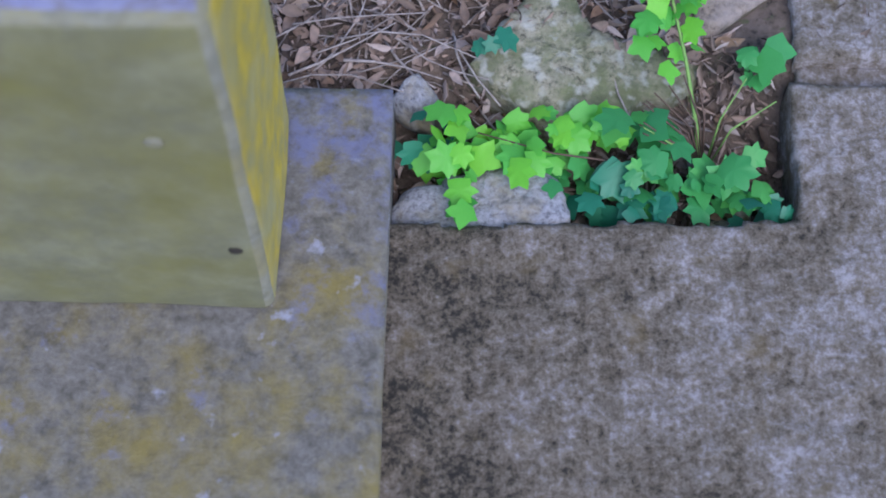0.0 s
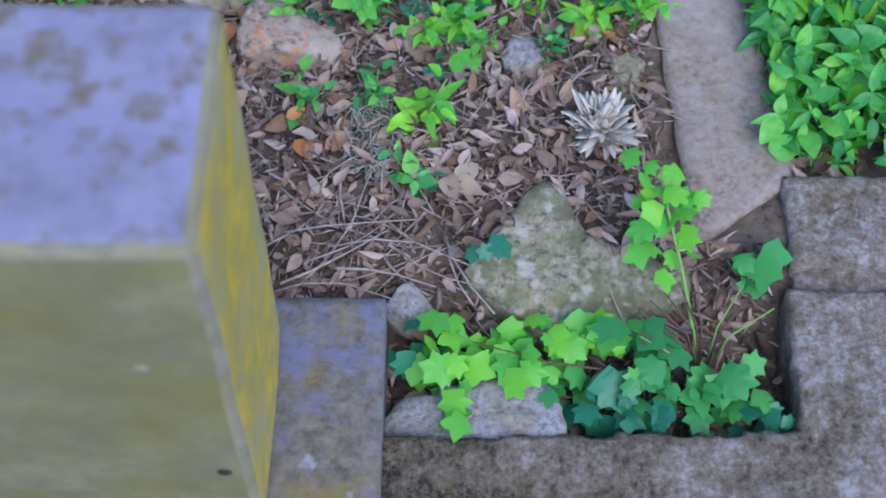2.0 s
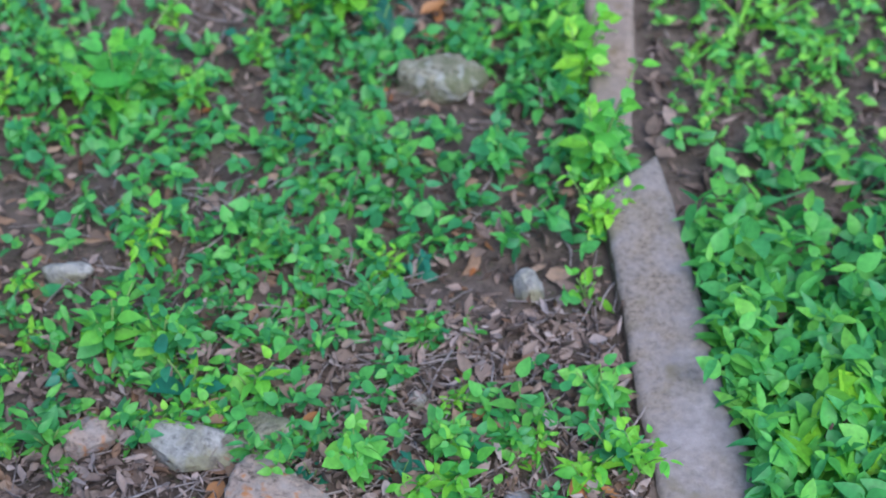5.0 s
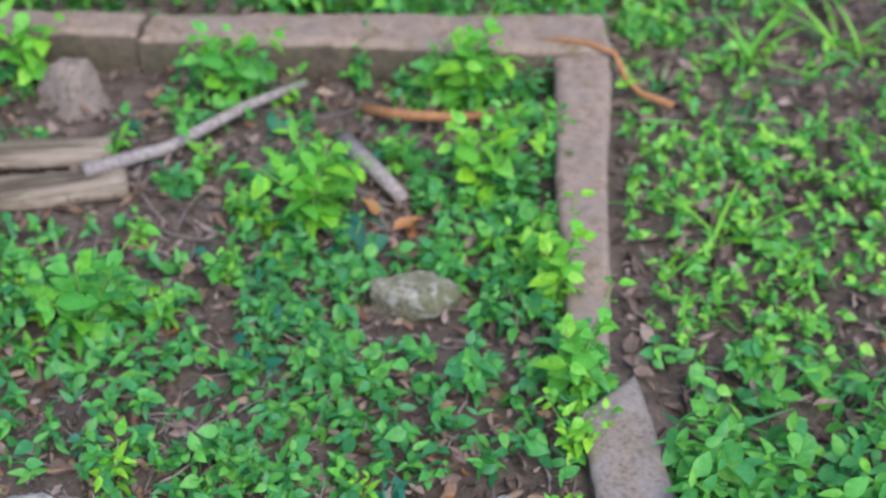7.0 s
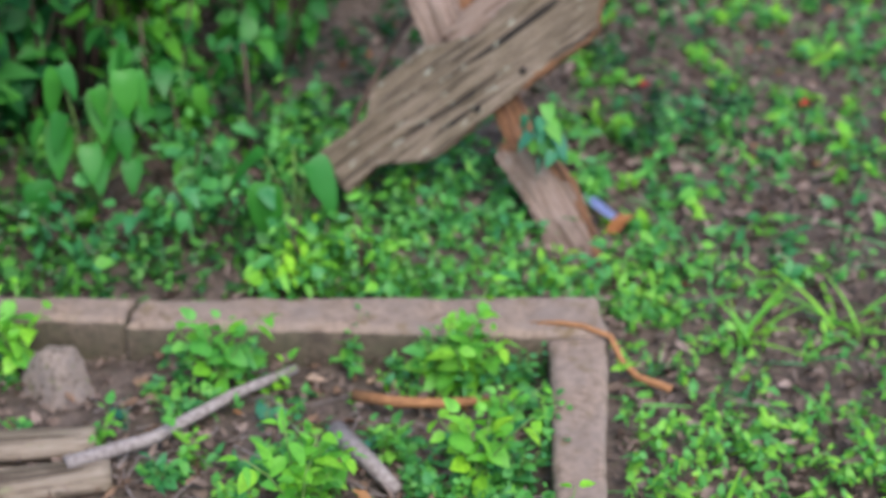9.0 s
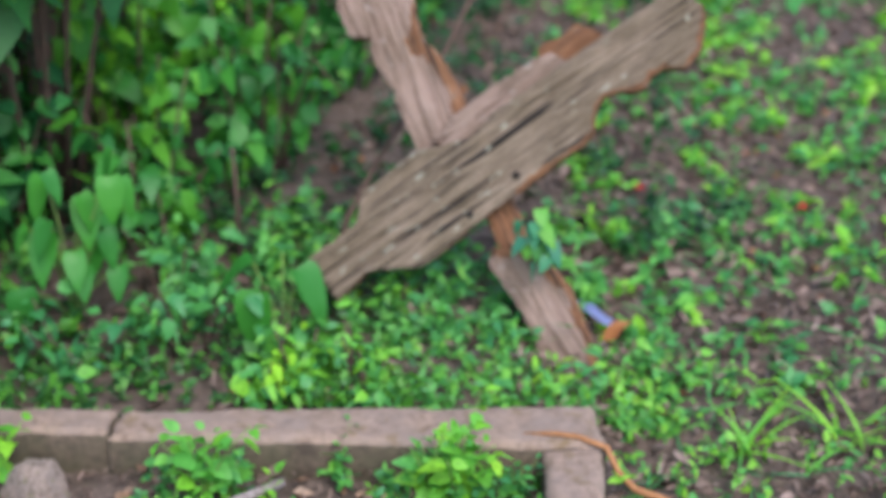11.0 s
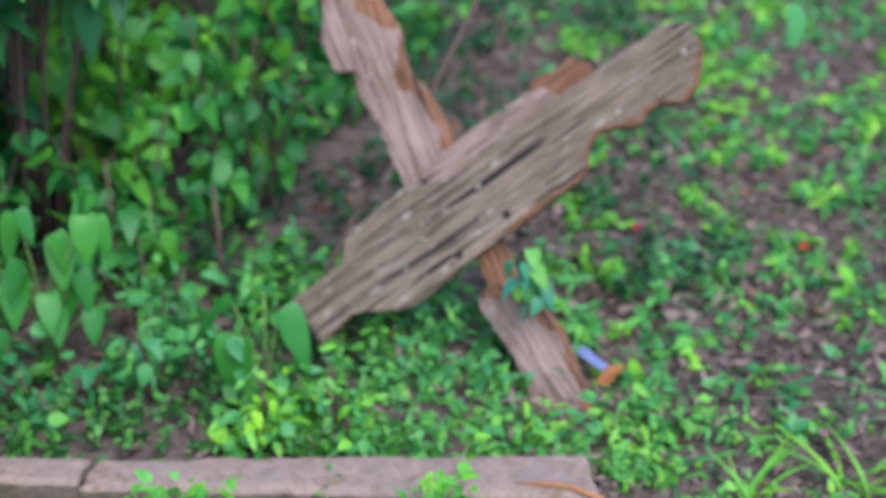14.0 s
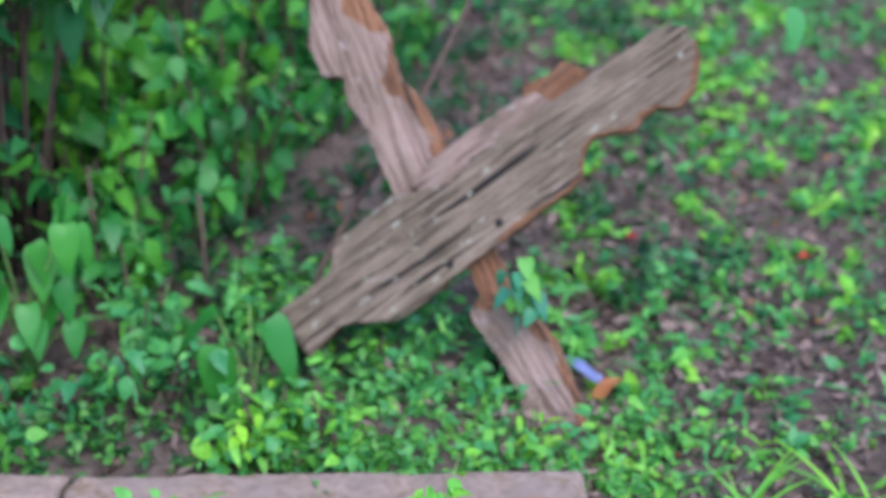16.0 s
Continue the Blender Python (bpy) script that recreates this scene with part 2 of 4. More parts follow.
def wood_mat(name, dark, mid, light, lichen):
    """Weathered wood: fine grain along local x, dark cracks, lichen specks."""
    m, n, l, p = mat(name)
    f = noise_tex(n, l, 14, 10, 0.72, (0.55, 9, 9))
    col = ramp(n, l, f, [(0.33, dark), (0.39, tuple(0.6 * v for v in mid)), (0.47, mid), (0.62, light), (0.75, mid)])
    fc = noise_tex(n, l, 10, 5, 0.6, (0.22, 5.5, 5.5))
    cm = ramp(n, l, fc, [(0.40, (1, 1, 1)), (0.45, (0, 0, 0))])
    col = mix(n, l, cm, col, dark)
    fb = noise_tex(n, l, 7, 4, 0.6)
    tone = ramp(n, l, fb, [(0.35, (0.72, 0.68, 0.6)), (0.65, (1.12, 1.06, 1.04))])
    mm = n.new("ShaderNodeMix")
    mm.data_type, mm.blend_type = 'RGBA', 'MULTIPLY'
    mm.inputs[0].default_value = 1.0
    l.new(col, mm.inputs[6])
    l.new(tone, mm.inputs[7])
    f2 = noise_tex(n, l, 52, 3, 0.5, (0.55, 1, 1))
    sm = ramp(n, l, f2, [(0.635, (0, 0, 0)), (0.70, (0.85, 0.85, 0.85))])
    col = mix(n, l, sm, mm.outputs[2], lichen)
    l.new(col, p.inputs["Base Color"])
    p.inputs["Roughness"].default_value = 0.9
    bump(n, l, p, f, 1.0, 0.012)
    return m


M_WOOD = wood_mat("weathered_wood", (0.014, 0.010, 0.008), (0.178, 0.140, 0.102), (0.29, 0.235, 0.185), (0.36, 0.355, 0.29))
M_WOOD_RAW = wood_mat("rotten_orange_wood", (0.05, 0.026, 0.016), (0.215, 0.10, 0.05), (0.29, 0.155, 0.085), (0.19, 0.14, 0.11))
M_WOOD_PINK = wood_mat("bare_pinkish_wood", (0.15, 0.10, 0.078), (0.28, 0.205, 0.172), (0.34, 0.262, 0.23), (0.36, 0.30, 0.27))
M_LOG = wood_mat("pale_rotten_wood", (0.14, 0.105, 0.08), (0.32, 0.26, 0.205), (0.42, 0.355, 0.295), (0.33, 0.31, 0.19))

# ---- builders ----
rng = random.Random(7)


def link(name, verts, faces, mats, idx=None, parent=None, smooth=True, label=""):
    me = bpy.data.meshes.new(name)
    me.from_pydata(verts, [], faces)
    for m in mats if isinstance(mats, (list, tuple)) else [mats]:
        me.materials.append(m)
    if idx is not None:
        me.polygons.foreach_set("material_index", idx)
    if smooth:
        me.polygons.foreach_set("use_smooth", [True] * len(me.polygons))
    me.update()
    ob = new(name, me)
    if parent:
        ob.parent = parent
    if label:
        ob["label"] = label
    return ob


def part(name, bm, material, parent, label=""):
    me = bpy.data.meshes.new(name)
    bm.to_mesh(me)
    bm.free()
    for m in material if isinstance(material, (list, tuple)) else [material]:
        me.materials.append(m)
    me.polygons.foreach_set("use_smooth", [True] * len(me.polygons))
    ob = new(name, me)
    ob.parent = parent
    if label:
        ob["label"] = label
    return ob


def empty(name, loc=(0, 0, 0)):
    e = new(name)
    e.empty_display_size = 0.05
    e.location = loc
    return e


def smooth(a, b, x):
    t = max(0.0, min(1.0, (x - a) / (b - a)))
    return t * t * (3 - 2 * t)


def ground_z(x, y):
    z = -0.025 - 0.05 * smooth(0.5, 1.5, y) * (1 - smooth(2.0, 2.2, y) * 0.6)
    z -= 0.03 * smooth(0.42, 0.56, x) * smooth(0.1, 0.3, y)
    pit = smooth(-0.35, -0.2, y) * (1 - smooth(-0.02, 0.12, y)) * smooth(-0.1, 0.05, x) * (1 - smooth(0.5, 0.7, x))
    z -= 0.09 * pit + 0.06 * (1 - smooth(-0.5, -0.2, y))
    z += 0.014 * noise.noise((x * 5, y * 5, 0)) + 0.007 * noise.noise((x * 19, y * 19, 3))
    z -= 0.03 * math.exp(-((x - 0.46) / 0.13) ** 2 - ((y - 2.34) / 0.13) ** 2)
    far = smooth(5, 9, math.hypot(x, y))
    return z * (1 - far) + far * (0.25 * noise.noise((x * 0.2, y * 0.2, 0)))


class Heap:
    """Collects many small pieces into one mesh."""

    def __init__(self):
        self.v, self.f, self.n = [], [], 0

    def add(self, shape, m):
        v, f = shape
        a = np.array(m)
        self.v.append(v @ a[:3, :3].T + a[:3, 3])
        self.f.extend(tuple(i + self.n for i in q) for q in f)
        self.n += len(v)

    def done(self, name, material, parent=None):
        v = np.concatenate(self.v) if self.v else np.zeros((0, 3))
        return link(name, v.tolist(), self.f, material, parent=parent)


def ovate(n=6, width=0.5, droop=0.25, fold=0.25, tip=1.6, curl=0.0):
    """A unit leaf along +x with its midrib on z = 0 at the base."""
    v, f = [], []
    for i in range(n + 1):
        u = i / n
        w = 0.5 * width * (math.sin(math.pi * min(1, u ** 0.75)) ** 0.8) * (1 - 0.15 * u * tip) if 0 < u < 1 else 0.012
        z = -droop * u * u
        wz = fold * w + curl * w * math.sin(7 * u)
        v += [(u, w, z + wz), (u, 0, z), (u, -w, z + wz)]
    for i in range(n):
        a = 3 * i
        f += [(a, a + 1, a + 4, a + 3), (a + 1, a + 2, a + 5, a + 4)]
    return np.array(v), f


def heart(n=7, width=0.7, droop=0.4, fold=0.25):
    """A unit leaf along +x, round at its base and drawn out to a point, with waved margins."""
    v, f = [], []
    for i in range(n + 1):
        u = i / n
        w = 0.5 * width * 2.36 * (u ** 0.45) * (1 - u) ** 0.9 if 0 < u < 1 else 0.01
        z = -droop * u * u
        wz = fold * w + 0.12 * w * math.sin(9 * u)
        v += [(u - 0.12 * (1 - u) * (w > 0.02), w, z + wz), (u, 0, z), (u - 0.12 * (1 - u) * (w > 0.02), -w, z + wz * 0.8)]
    for i in range(n):
        a = 3 * i
        f += [(a, a + 1, a + 4, a + 3), (a + 1, a + 2, a + 5, a + 4)]
    return np.array(v), f


def lobed(lobes=5, depth=0.45, droop=0.15, spread=250, seed=0):
    """A unit lobed leaf, its stalk at the origin, its middle lobe along +x."""
    r = random.Random(seed)
    pts = [(0.0, 0.0)]
    c = 0.38
    k = lobes * 4
    for i in range(k + 1):
        a = radians(-spread / 2 + spread * i / k)
        ph = (i % 4) / 4
        lob = abs(math.cos(math.pi * (ph)))
        big = 0.66 - 0.16 * abs(a) / radians(spread / 2)
        rad = big * (1 - depth * (1 - lob ** 2.6)) * r.uniform(0.92, 1.06)
        pts.append((c + rad * math.cos(a), rad * math.sin(a)))
    v = [(x, y, -droop * ((x - c) ** 2 + y * y) + 0.22 * abs(y) * 0.6) for x, y in pts]
    v.append((c, 0, 0.0))
    m = len(v) - 1
    f = [(m, i, i + 1) for i in range(0, m - 1)] + [(m, m - 1, 0)]
    return np.array(v), f


def petal(n=5, width=0.2):
    v, f = [], []
    for i in range(n + 1):
        u = i / n
        w = 0.5 * width * (0.35 + 0.65 * math.sin(math.pi * (0.12 + 0.8 * u))) * (1 if u < 0.95 else 0.35)
        z = 0.15 * u - 0.25 * u * u
        v += [(u, w, z + 0.35 * w), (u, 0, z + 0.02), (u, -w, z + 0.35 * w), (u, 0, z - 0.35 * w)]
    for i in range(n):
        a = 4 * i
        for j in range(4):
            b = a + (j + 1) % 4
            f.append((a + j, b, b + 4, a + j + 4))
    return np.array(v), f


def tube_shape(points, r0, r1, sides=6):
    """A tapered tube along points."""
    pts = [Vector(p) for p in points]
    v, f = [], []
    for i, p in enumerate(pts):
        d = (pts[min(i + 1, len(pts) - 1)] - pts[max(i - 1, 0)]).normalized()
        side = d.cross(Vector((0.31, 0.2, 0.93))).normalized()
        up = side.cross(d)
        r = r0 + (r1 - r0) * i / max(1, len(pts) - 1)
        for k in range(sides):
            a = 2 * math.pi * k / sides
            v.append(p + r * (math.cos(a) * side + math.sin(a) * up))
    for i in range(len(pts) - 1):
        for k in range(sides):
            f.append((i * sides + k, i * sides + (k + 1) % sides, (i + 1) * sides + (k + 1) % sides, (i + 1) * sides + k))
    f.append(tuple(range(sides))[::-1])
    f.append(tuple((len(pts) - 1) * sides + k for k in range(sides)))
    return np.array([tuple(q) for q in v]), f


LEAVES = [ovate(6, w, d, fo, 0.8) for w, d, fo in ((0.62, 0.25, 0.3), (0.70, 0.1, 0.2), (0.46, 0.45, 0.35), (0.74, 0.3, 0.15), (0.36, 0.2, 0.4))]
HEARTS = [heart(7, w, d, fo) for w, d, fo in ((0.72, 0.45, 0.3), (0.66, 0.7, 0.25), (0.78, 0.3, 0.2))]
LOBED = [lobed(5, 0.36, 0.5, 270, s) for s in range(2)] + [lobed(3, 0.34, 0.5, 240, 4), lobed(3, 0.38, 0.4, 230, 5), lobed(5, 0.3, 0.7, 260, 6)]
CURLED = [ovate(5, w, d, fo, 1.2, c) for w, d, fo, c in ((0.5, -0.25, 0.7, 0.3), (0.42, 0.3, -0.5, 0.5), (0.6, -0.1, 0.45, -0.4), (0.3, 0.2, 0.9, 0.3))]
SHREDS = [ovate(4, w, d, fo, 1.2, c) for w, d, fo, c in ((0.34, -0.3, 0.9, 0.6), (0.24, 0.35, -0.9, 0.7), (0.16, -0.2, 0.8, 0.5), (0.12, 0.15, 1.0, 0.2), (0.44, -0.4, 1.1, 0.5), (0.09, -0.1, 0.6, 0.2))]
BLADE = ovate(6, 0.07, 0.55, 0.6, 1.0)
IDENT = Matrix.Identity(4)


def spin(x, y, z, yaw, pitch=0, roll=0, s=1.0):
    """Place, heading in degrees, lift of the tip, roll and size."""
    return pose(x, y, z, 0, 0, yaw) @ pose(0, 0, 0, 0, -pitch, 0) @ pose(0, 0, 0, roll, 0, 0) @ Matrix.Scale(s, 4)


def grid_stone(name, place, nu, nv, depth, bevel, rough, mats, mask=None, parent=None, side_slot=0, seed=0, rows=3, ragged=0.0, label=""):
    """A worn block: place(u, v) gives a corner-to-corner sheet and its normal; boundary edges are rounded and run down by depth."""
    bm = bmesh.new()
    grid, base = {}, {}
    inside = {(i, j): (mask is None or mask((i + 0.5) / nu, (j + 0.5) / nv)) for i in range(nu) for j in range(nv)}

    def vert(i, j):
        if (i, j) not in grid:
            p, nrm = place(i / nu, j / nv)
            grid[i, j] = bm.verts.new(p)
            base[i, j] = nrm
        return grid[i, j]

    for (i, j), ok in inside.items():
        if ok:
            bm.faces.new((vert(i, j), vert(i + 1, j), vert(i + 1, j + 1), vert(i, j + 1)))
    bm.normal_update()
    nrm_of = {grid[k]: base[k] for k in grid}
    edge_v = {v for e in bm.edges if e.is_boundary for v in e.verts}
    near = {v2 for v in edge_v for e in v.link_edges for v2 in e.verts} - edge_v
    out_of = {}
    for v in edge_v:
        c = Vector()
        for fc in v.link_faces:
            c += v.co - fc.calc_center_median()
        out_of[v] = c.normalized() if c.length > 1e-9 else Vector()
    for v in list(grid.values()):
        q = v.co * 9 + Vector((seed, seed * 2, 0))
        d = rough * (noise.noise(q) + 0.5 * noise.noise(q * 4) + 0.35 * noise.noise(q * 11))
        if v in edge_v:
            d -= bevel
            v.co += out_of[v] * (ragged * (noise.noise(q * 2.5) + 0.6 * noise.noise(q * 7)))
        elif v in near:
            d -= bevel * 0.25
        v.co += nrm_of[v] * d
    edges = [e for e in bm.edges if e.is_boundary]
    nf = set(bm.faces)
    for r in range(rows):
        ret = bmesh.ops.extrude_edge_only(bm, edges=edges)
        nv2 = [g for g in ret["geom"] if isinstance(g, bmesh.types.BMVert)]
        edges = [g for g in ret["geom"] if isinstance(g, bmesh.types.BMEdge)]
        ave = sum((b for b in base.values()), Vector()) / len(base)
        for v in nv2:
            q = v.co * 12 + Vector((seed, 0, r))
            v.co -= ave * (depth / rows)
            v.co += Vector((noise.noise(q), noise.noise(q + Vector((9, 0, 0))), 0)) * rough * 0.8
    bmesh.ops.contextual_create(bm, geom=edges) if len(edges) < 4 else bmesh.ops.holes_fill(bm, edges=edges, sides=0)
    for fc in bm.faces:
        fc.material_index = 0 if fc in nf else side_slot
    bmesh.ops.recalc_face_normals(bm, faces=bm.faces)
    return part(name, bm, mats, parent, label)


def sheet(c00, c10, c11, c01, z):
    """Bilinear level sheet over four corners; z is one height or one for each corner."""
    zs = (z,) * 4 if not isinstance(z, tuple) else z
    pts = [Vector((*c, h)) for c, h in zip((c00, c10, c11, c01), zs)]

    def place(u, v):
        return pts[0] * (1 - u) * (1 - v) + pts[1] * u * (1 - v) + pts[2] * u * v + pts[3] * (1 - u) * v, Vector((0, 0, 1))
    return place


def rock(name, x, y, z, sx, sy, sz, yaw, material, label, seed=0, cut=0.25, tilt=0):
    """A broken field stone, flattened by cutting planes."""
    bm = bmesh.new()
    bmesh.ops.create_icosphere(bm, subdivisions=4, radius=1)
    r = random.Random(seed)
    planes = [(Vector((r.gauss(0, 1), r.gauss(0, 1), r.gauss(0, 0.8))).normalized(), r.uniform(0.5, 0.8)) for _ in range(9)]
    planes.append((Vector((r.uniform(-0.2, 0.2), r.uniform(-0.2, 0.2), 1)).normalized(), 1 - cut))
    for v in bm.verts:
        for d, h in planes:
            over = v.co.dot(d) - h
            if over > 0:
                v.co -= d * over * 0.9
        q = v.co * 2.2 + Vector((seed, 0, 0))
        v.co += v.co.normalized() * (0.10 * noise.noise(q) + 0.06 * noise.noise(q * 3) + 0.045 * noise.noise(q * 8) + 0.02 * noise.noise(q * 17))
    bmesh.ops.transform(bm, matrix=pose(0, 0, 0, tilt, 0, yaw) @ Matrix.Diagonal((sx, sy, sz, 1)), verts=bm.verts)
    ob = part(name, bm, material, None)
    ob.location = (x, y, z)
    return tagged(ob, label, "rock")


def flat_rock(name, x, y, z, outline, tall, slope, material, label, seed):
    """A broken slab of rock: outline is its reach every 360 / n degrees, slope tips its top."""
    n, rings = 96, (0.0, 0.15, 0.3, 0.45, 0.6, 0.72, 0.82, 0.9, 0.96, 1.0, 1.02, 1.03, 1.02)
    v, f = [], []
    m = len(outline)
    for k, q in enumerate(rings):
        for i in range(n):
            a = 2 * math.pi * i / n
            u = i / n * m
            lo, hi = outline[int(u) % m], outline[(int(u) + 1) % m]
            reach = lo + (hi - lo) * (u % 1)
            rr = q * reach * (1 + 0.07 * noise.noise((math.cos(a) * 5, math.sin(a) * 5, seed)) + 0.04 * noise.noise((math.cos(a) * 14, math.sin(a) * 14, seed)))
            px, py = rr * math.cos(a), rr * math.sin(a)
            w3 = Vector((px, py, seed)) * 14
            h = tall + slope[0] * px + slope[1] * py - 0.22 * tall * q ** 8 + 0.005 * noise.noise(w3) + 0.004 * noise.noise(w3 * 2.5) + 0.003 * noise.noise(w3 * 6) + 0.0015 * noise.noise(w3 * 15)
            if k > 9:
                h = h * (1 - 0.55 * (k - 9))
            v.append((px, py, h))
    for k in range(len(rings) - 1):
        for i in range(n):
            f.append((k * n + i, k * n + (i + 1) % n, (k + 1) * n + (i + 1) % n, (k + 1) * n + i))
    ob = link(name, v, f, material)
    ob.location = (x, y, z)
    return tagged(ob, label, "rock")


# ---- ground ----
def axis(lo, hi, step, far):
    a = list(np.arange(lo, hi + 1e-6, step))
    s, x = step, hi
    while x < far:
        s *= 1.35
        x += s
        a.append(x)
    s, x = step, lo
    while x > -far:
        s *= 1.35
        x -= s
        a.insert(0, x)
    return a


gx, gy = axis(-1.6, 2.2, 0.028, 400), axis(-0.9, 5.6, 0.028, 400)
gv = [(x, y, ground_z(x, y)) for y in gy for x in gx]
w = len(gx)
gf = [(j * w + i, j * w + i + 1, (j + 1) * w + i + 1, (j + 1) * w + i) for j in range(len(gy) - 1) for i in range(w - 1)]
tagged(link("ground", gv, gf, M_SOIL), "dark soil strewn with leaf litter", "ground", kind="structure")

# ---- stones round the grave ----
plinth = empty("pedestal", (-0.3, -0.3, -0.05))
tagged(plinth, "lichen-covered stone pedestal block on a flat plinth slab", "pedestal")
P_OFF = Vector((0.3, 0.3, 0.05))


def lifted(fn):
    def place(u, v):
        p, nrm = fn(u, v)
        return p + P_OFF, nrm
    return place


grid_stone("plinth_slab", lifted(sheet((-0.75, -0.75), (0.012, -0.75), (0.008, 0.011), (-0.75, 0.008), 0.041)), 60, 60, 0.16, 0.004, 0.0022, M_SLAB, parent=plinth, label="flat slab mottled with grey, blue and yellow lichen")


def pedestal_block():
    """A dressed block with slightly rounded edges; top, front and flanks carry different lichens, the front also toned
    down and the flanks up for the light.
    """
    bm = bmesh.new()
    bmesh.ops.create_cube(bm, size=1)
    bmesh.ops.scale(bm, vec=(0.40, 0.25, 0.594), verts=bm.verts)
    bmesh.ops.translate(bm, vec=(-0.110 - 0.2, -0.279 + 0.125, 0.0425 + 0.297), verts=bm.verts)
    bmesh.ops.translate(bm, vec=P_OFF, verts=bm.verts)
    bmesh.ops.bevel(bm, geom=list(bm.edges), offset=0.017, segments=4, profile=0.55, affect='EDGES')
    bmesh.ops.subdivide_edges(bm, edges=[e for e in bm.edges if e.calc_length() > 0.1], cuts=14, use_grid_fill=True)
    for v in bm.verts:
        q = v.co * 8
        v.co += Vector((noise.noise(q), noise.noise(q + Vector((5, 0, 0))), noise.noise(q + Vector((0, 5, 0))))) * 0.003
    bm.normal_update()
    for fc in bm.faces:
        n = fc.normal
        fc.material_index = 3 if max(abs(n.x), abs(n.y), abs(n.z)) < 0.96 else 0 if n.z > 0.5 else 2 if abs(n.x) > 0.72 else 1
    return bm


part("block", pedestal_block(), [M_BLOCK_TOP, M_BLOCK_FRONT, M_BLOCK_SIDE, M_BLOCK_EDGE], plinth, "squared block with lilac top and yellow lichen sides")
for dx, dz, rad, m in ((-0.137, 0.205, 0.008, M_HOLE), (-0.185, 0.435, 0.010, M_BLOCK_EDGE)):
    v, f = tube_shape([(0, 0, 0), (0, -0.0015, 0)], rad, rad * 0.8, 12)
    spot = link("lichen_spot", v.tolist(), f, m, parent=plinth)
    spot.location = Vector((dx, -0.2795, dz)) + P_OFF

pv = tagged(grid_stone("paving_stone", sheet((-0.06, -0.85), (0.95, -0.85), (0.95, 0.056), (-0.06, 0.056), 0.0), 180, 160, 0.17, 0.006, 0.006, M_PAVE,
                       mask=lambda u, v: not (-0.06 + 1.01 * u < 0.489 and -0.85 + 0.906 * v > -0.146 + 0.012 * noise.noise((u * 9, 3, 0)) + 0.02 * u), ragged=0.006, seed=3),
            "large rough-cut limestone slab with a cut-out corner", "paving stone", kind="structure")
grid_stone("paving_block", sheet((0.500, 0.090), (0.95, 0.094), (0.95, 0.228), (0.497, 0.219), 0.0), 60, 22, 0.16, 0.007, 0.004, M_PAVE, parent=pv, seed=11, ragged=0.004)
grid_stone("paving_block", sheet((0.502, 0.05), (0.95, 0.05), (0.95, 0.097), (0.500, 0.096), -0.022), 40, 6, 0.12, 0.004, 0.004, M_PAVE, parent=pv, seed=17, ragged=0.003)

kerb = tagged(empty("grave_kerb", (0.4, 1.0, -0.08)), "weathered stone kerb bordering an overgrown grave", "kerb", kind="structure")
K_OFF = Vector((-0.4, -1.0, 0.08))


def kerb_sheet(*a):
    fn = sheet(*a)

    def place(u, v):
        p, nrm = fn(u, v)
        bow = Vector((0.003 * math.sin(v * 9), 0, 0))
        return p + K_OFF + bow, nrm
    return place


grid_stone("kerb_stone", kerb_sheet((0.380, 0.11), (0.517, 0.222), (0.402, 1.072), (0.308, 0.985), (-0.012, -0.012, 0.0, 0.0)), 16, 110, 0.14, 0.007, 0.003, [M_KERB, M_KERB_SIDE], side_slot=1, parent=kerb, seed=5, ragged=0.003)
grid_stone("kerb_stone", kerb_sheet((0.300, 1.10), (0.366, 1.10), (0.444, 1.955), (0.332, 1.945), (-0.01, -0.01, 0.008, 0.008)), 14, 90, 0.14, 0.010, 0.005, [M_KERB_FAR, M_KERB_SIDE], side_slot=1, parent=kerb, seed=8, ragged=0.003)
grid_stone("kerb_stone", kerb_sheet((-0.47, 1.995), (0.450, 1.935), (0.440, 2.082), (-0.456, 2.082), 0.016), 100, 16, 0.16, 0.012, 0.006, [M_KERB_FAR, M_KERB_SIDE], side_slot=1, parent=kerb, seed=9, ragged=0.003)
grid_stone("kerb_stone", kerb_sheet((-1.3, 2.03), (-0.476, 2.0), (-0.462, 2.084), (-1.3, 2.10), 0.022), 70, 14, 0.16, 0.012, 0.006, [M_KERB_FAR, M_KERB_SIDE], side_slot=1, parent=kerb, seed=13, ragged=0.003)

# ---- rocks ----
flat_rock("rock", 0.212, 0.092, -0.05, (0.17, 0.109, 0.077, 0.065, 0.059, 0.059, 0.066, 0.084, 0.107, 0.11, 0.095, 0.086, 0.082, 0.082, 0.085, 0.091, 0.1, 0.116, 0.103, 0.092, 0.087, 0.086, 0.088, 0.088, 0.086, 0.088, 0.092, 0.098, 0.101, 0.109, 0.126, 0.163), 0.05, (-0.14, 0.10), M_ROCK_MOSS, "broken grey-green mossy rock lying in leaf litter", 4)
rock("rock", 0.036, 0.034, -0.035, 0.032, 0.042, 0.045, 25, M_ROCK_GREY, "small pale grey angular stone", 7)
flat_rock("rock", 0.115, -0.108, -0.075, (0.101, 0.096, 0.087, 0.067, 0.054, 0.048, 0.045, 0.045, 0.048, 0.057, 0.059, 0.096, 0.108, 0.111, 0.104, 0.074, 0.06, 0.054, 0.052, 0.054, 0.06, 0.074, 0.1, 0.11), 0.06, (0.14, 0.05), M_ROCK_GREY, "grey speckled rock with a tan cap in the pit", 12)
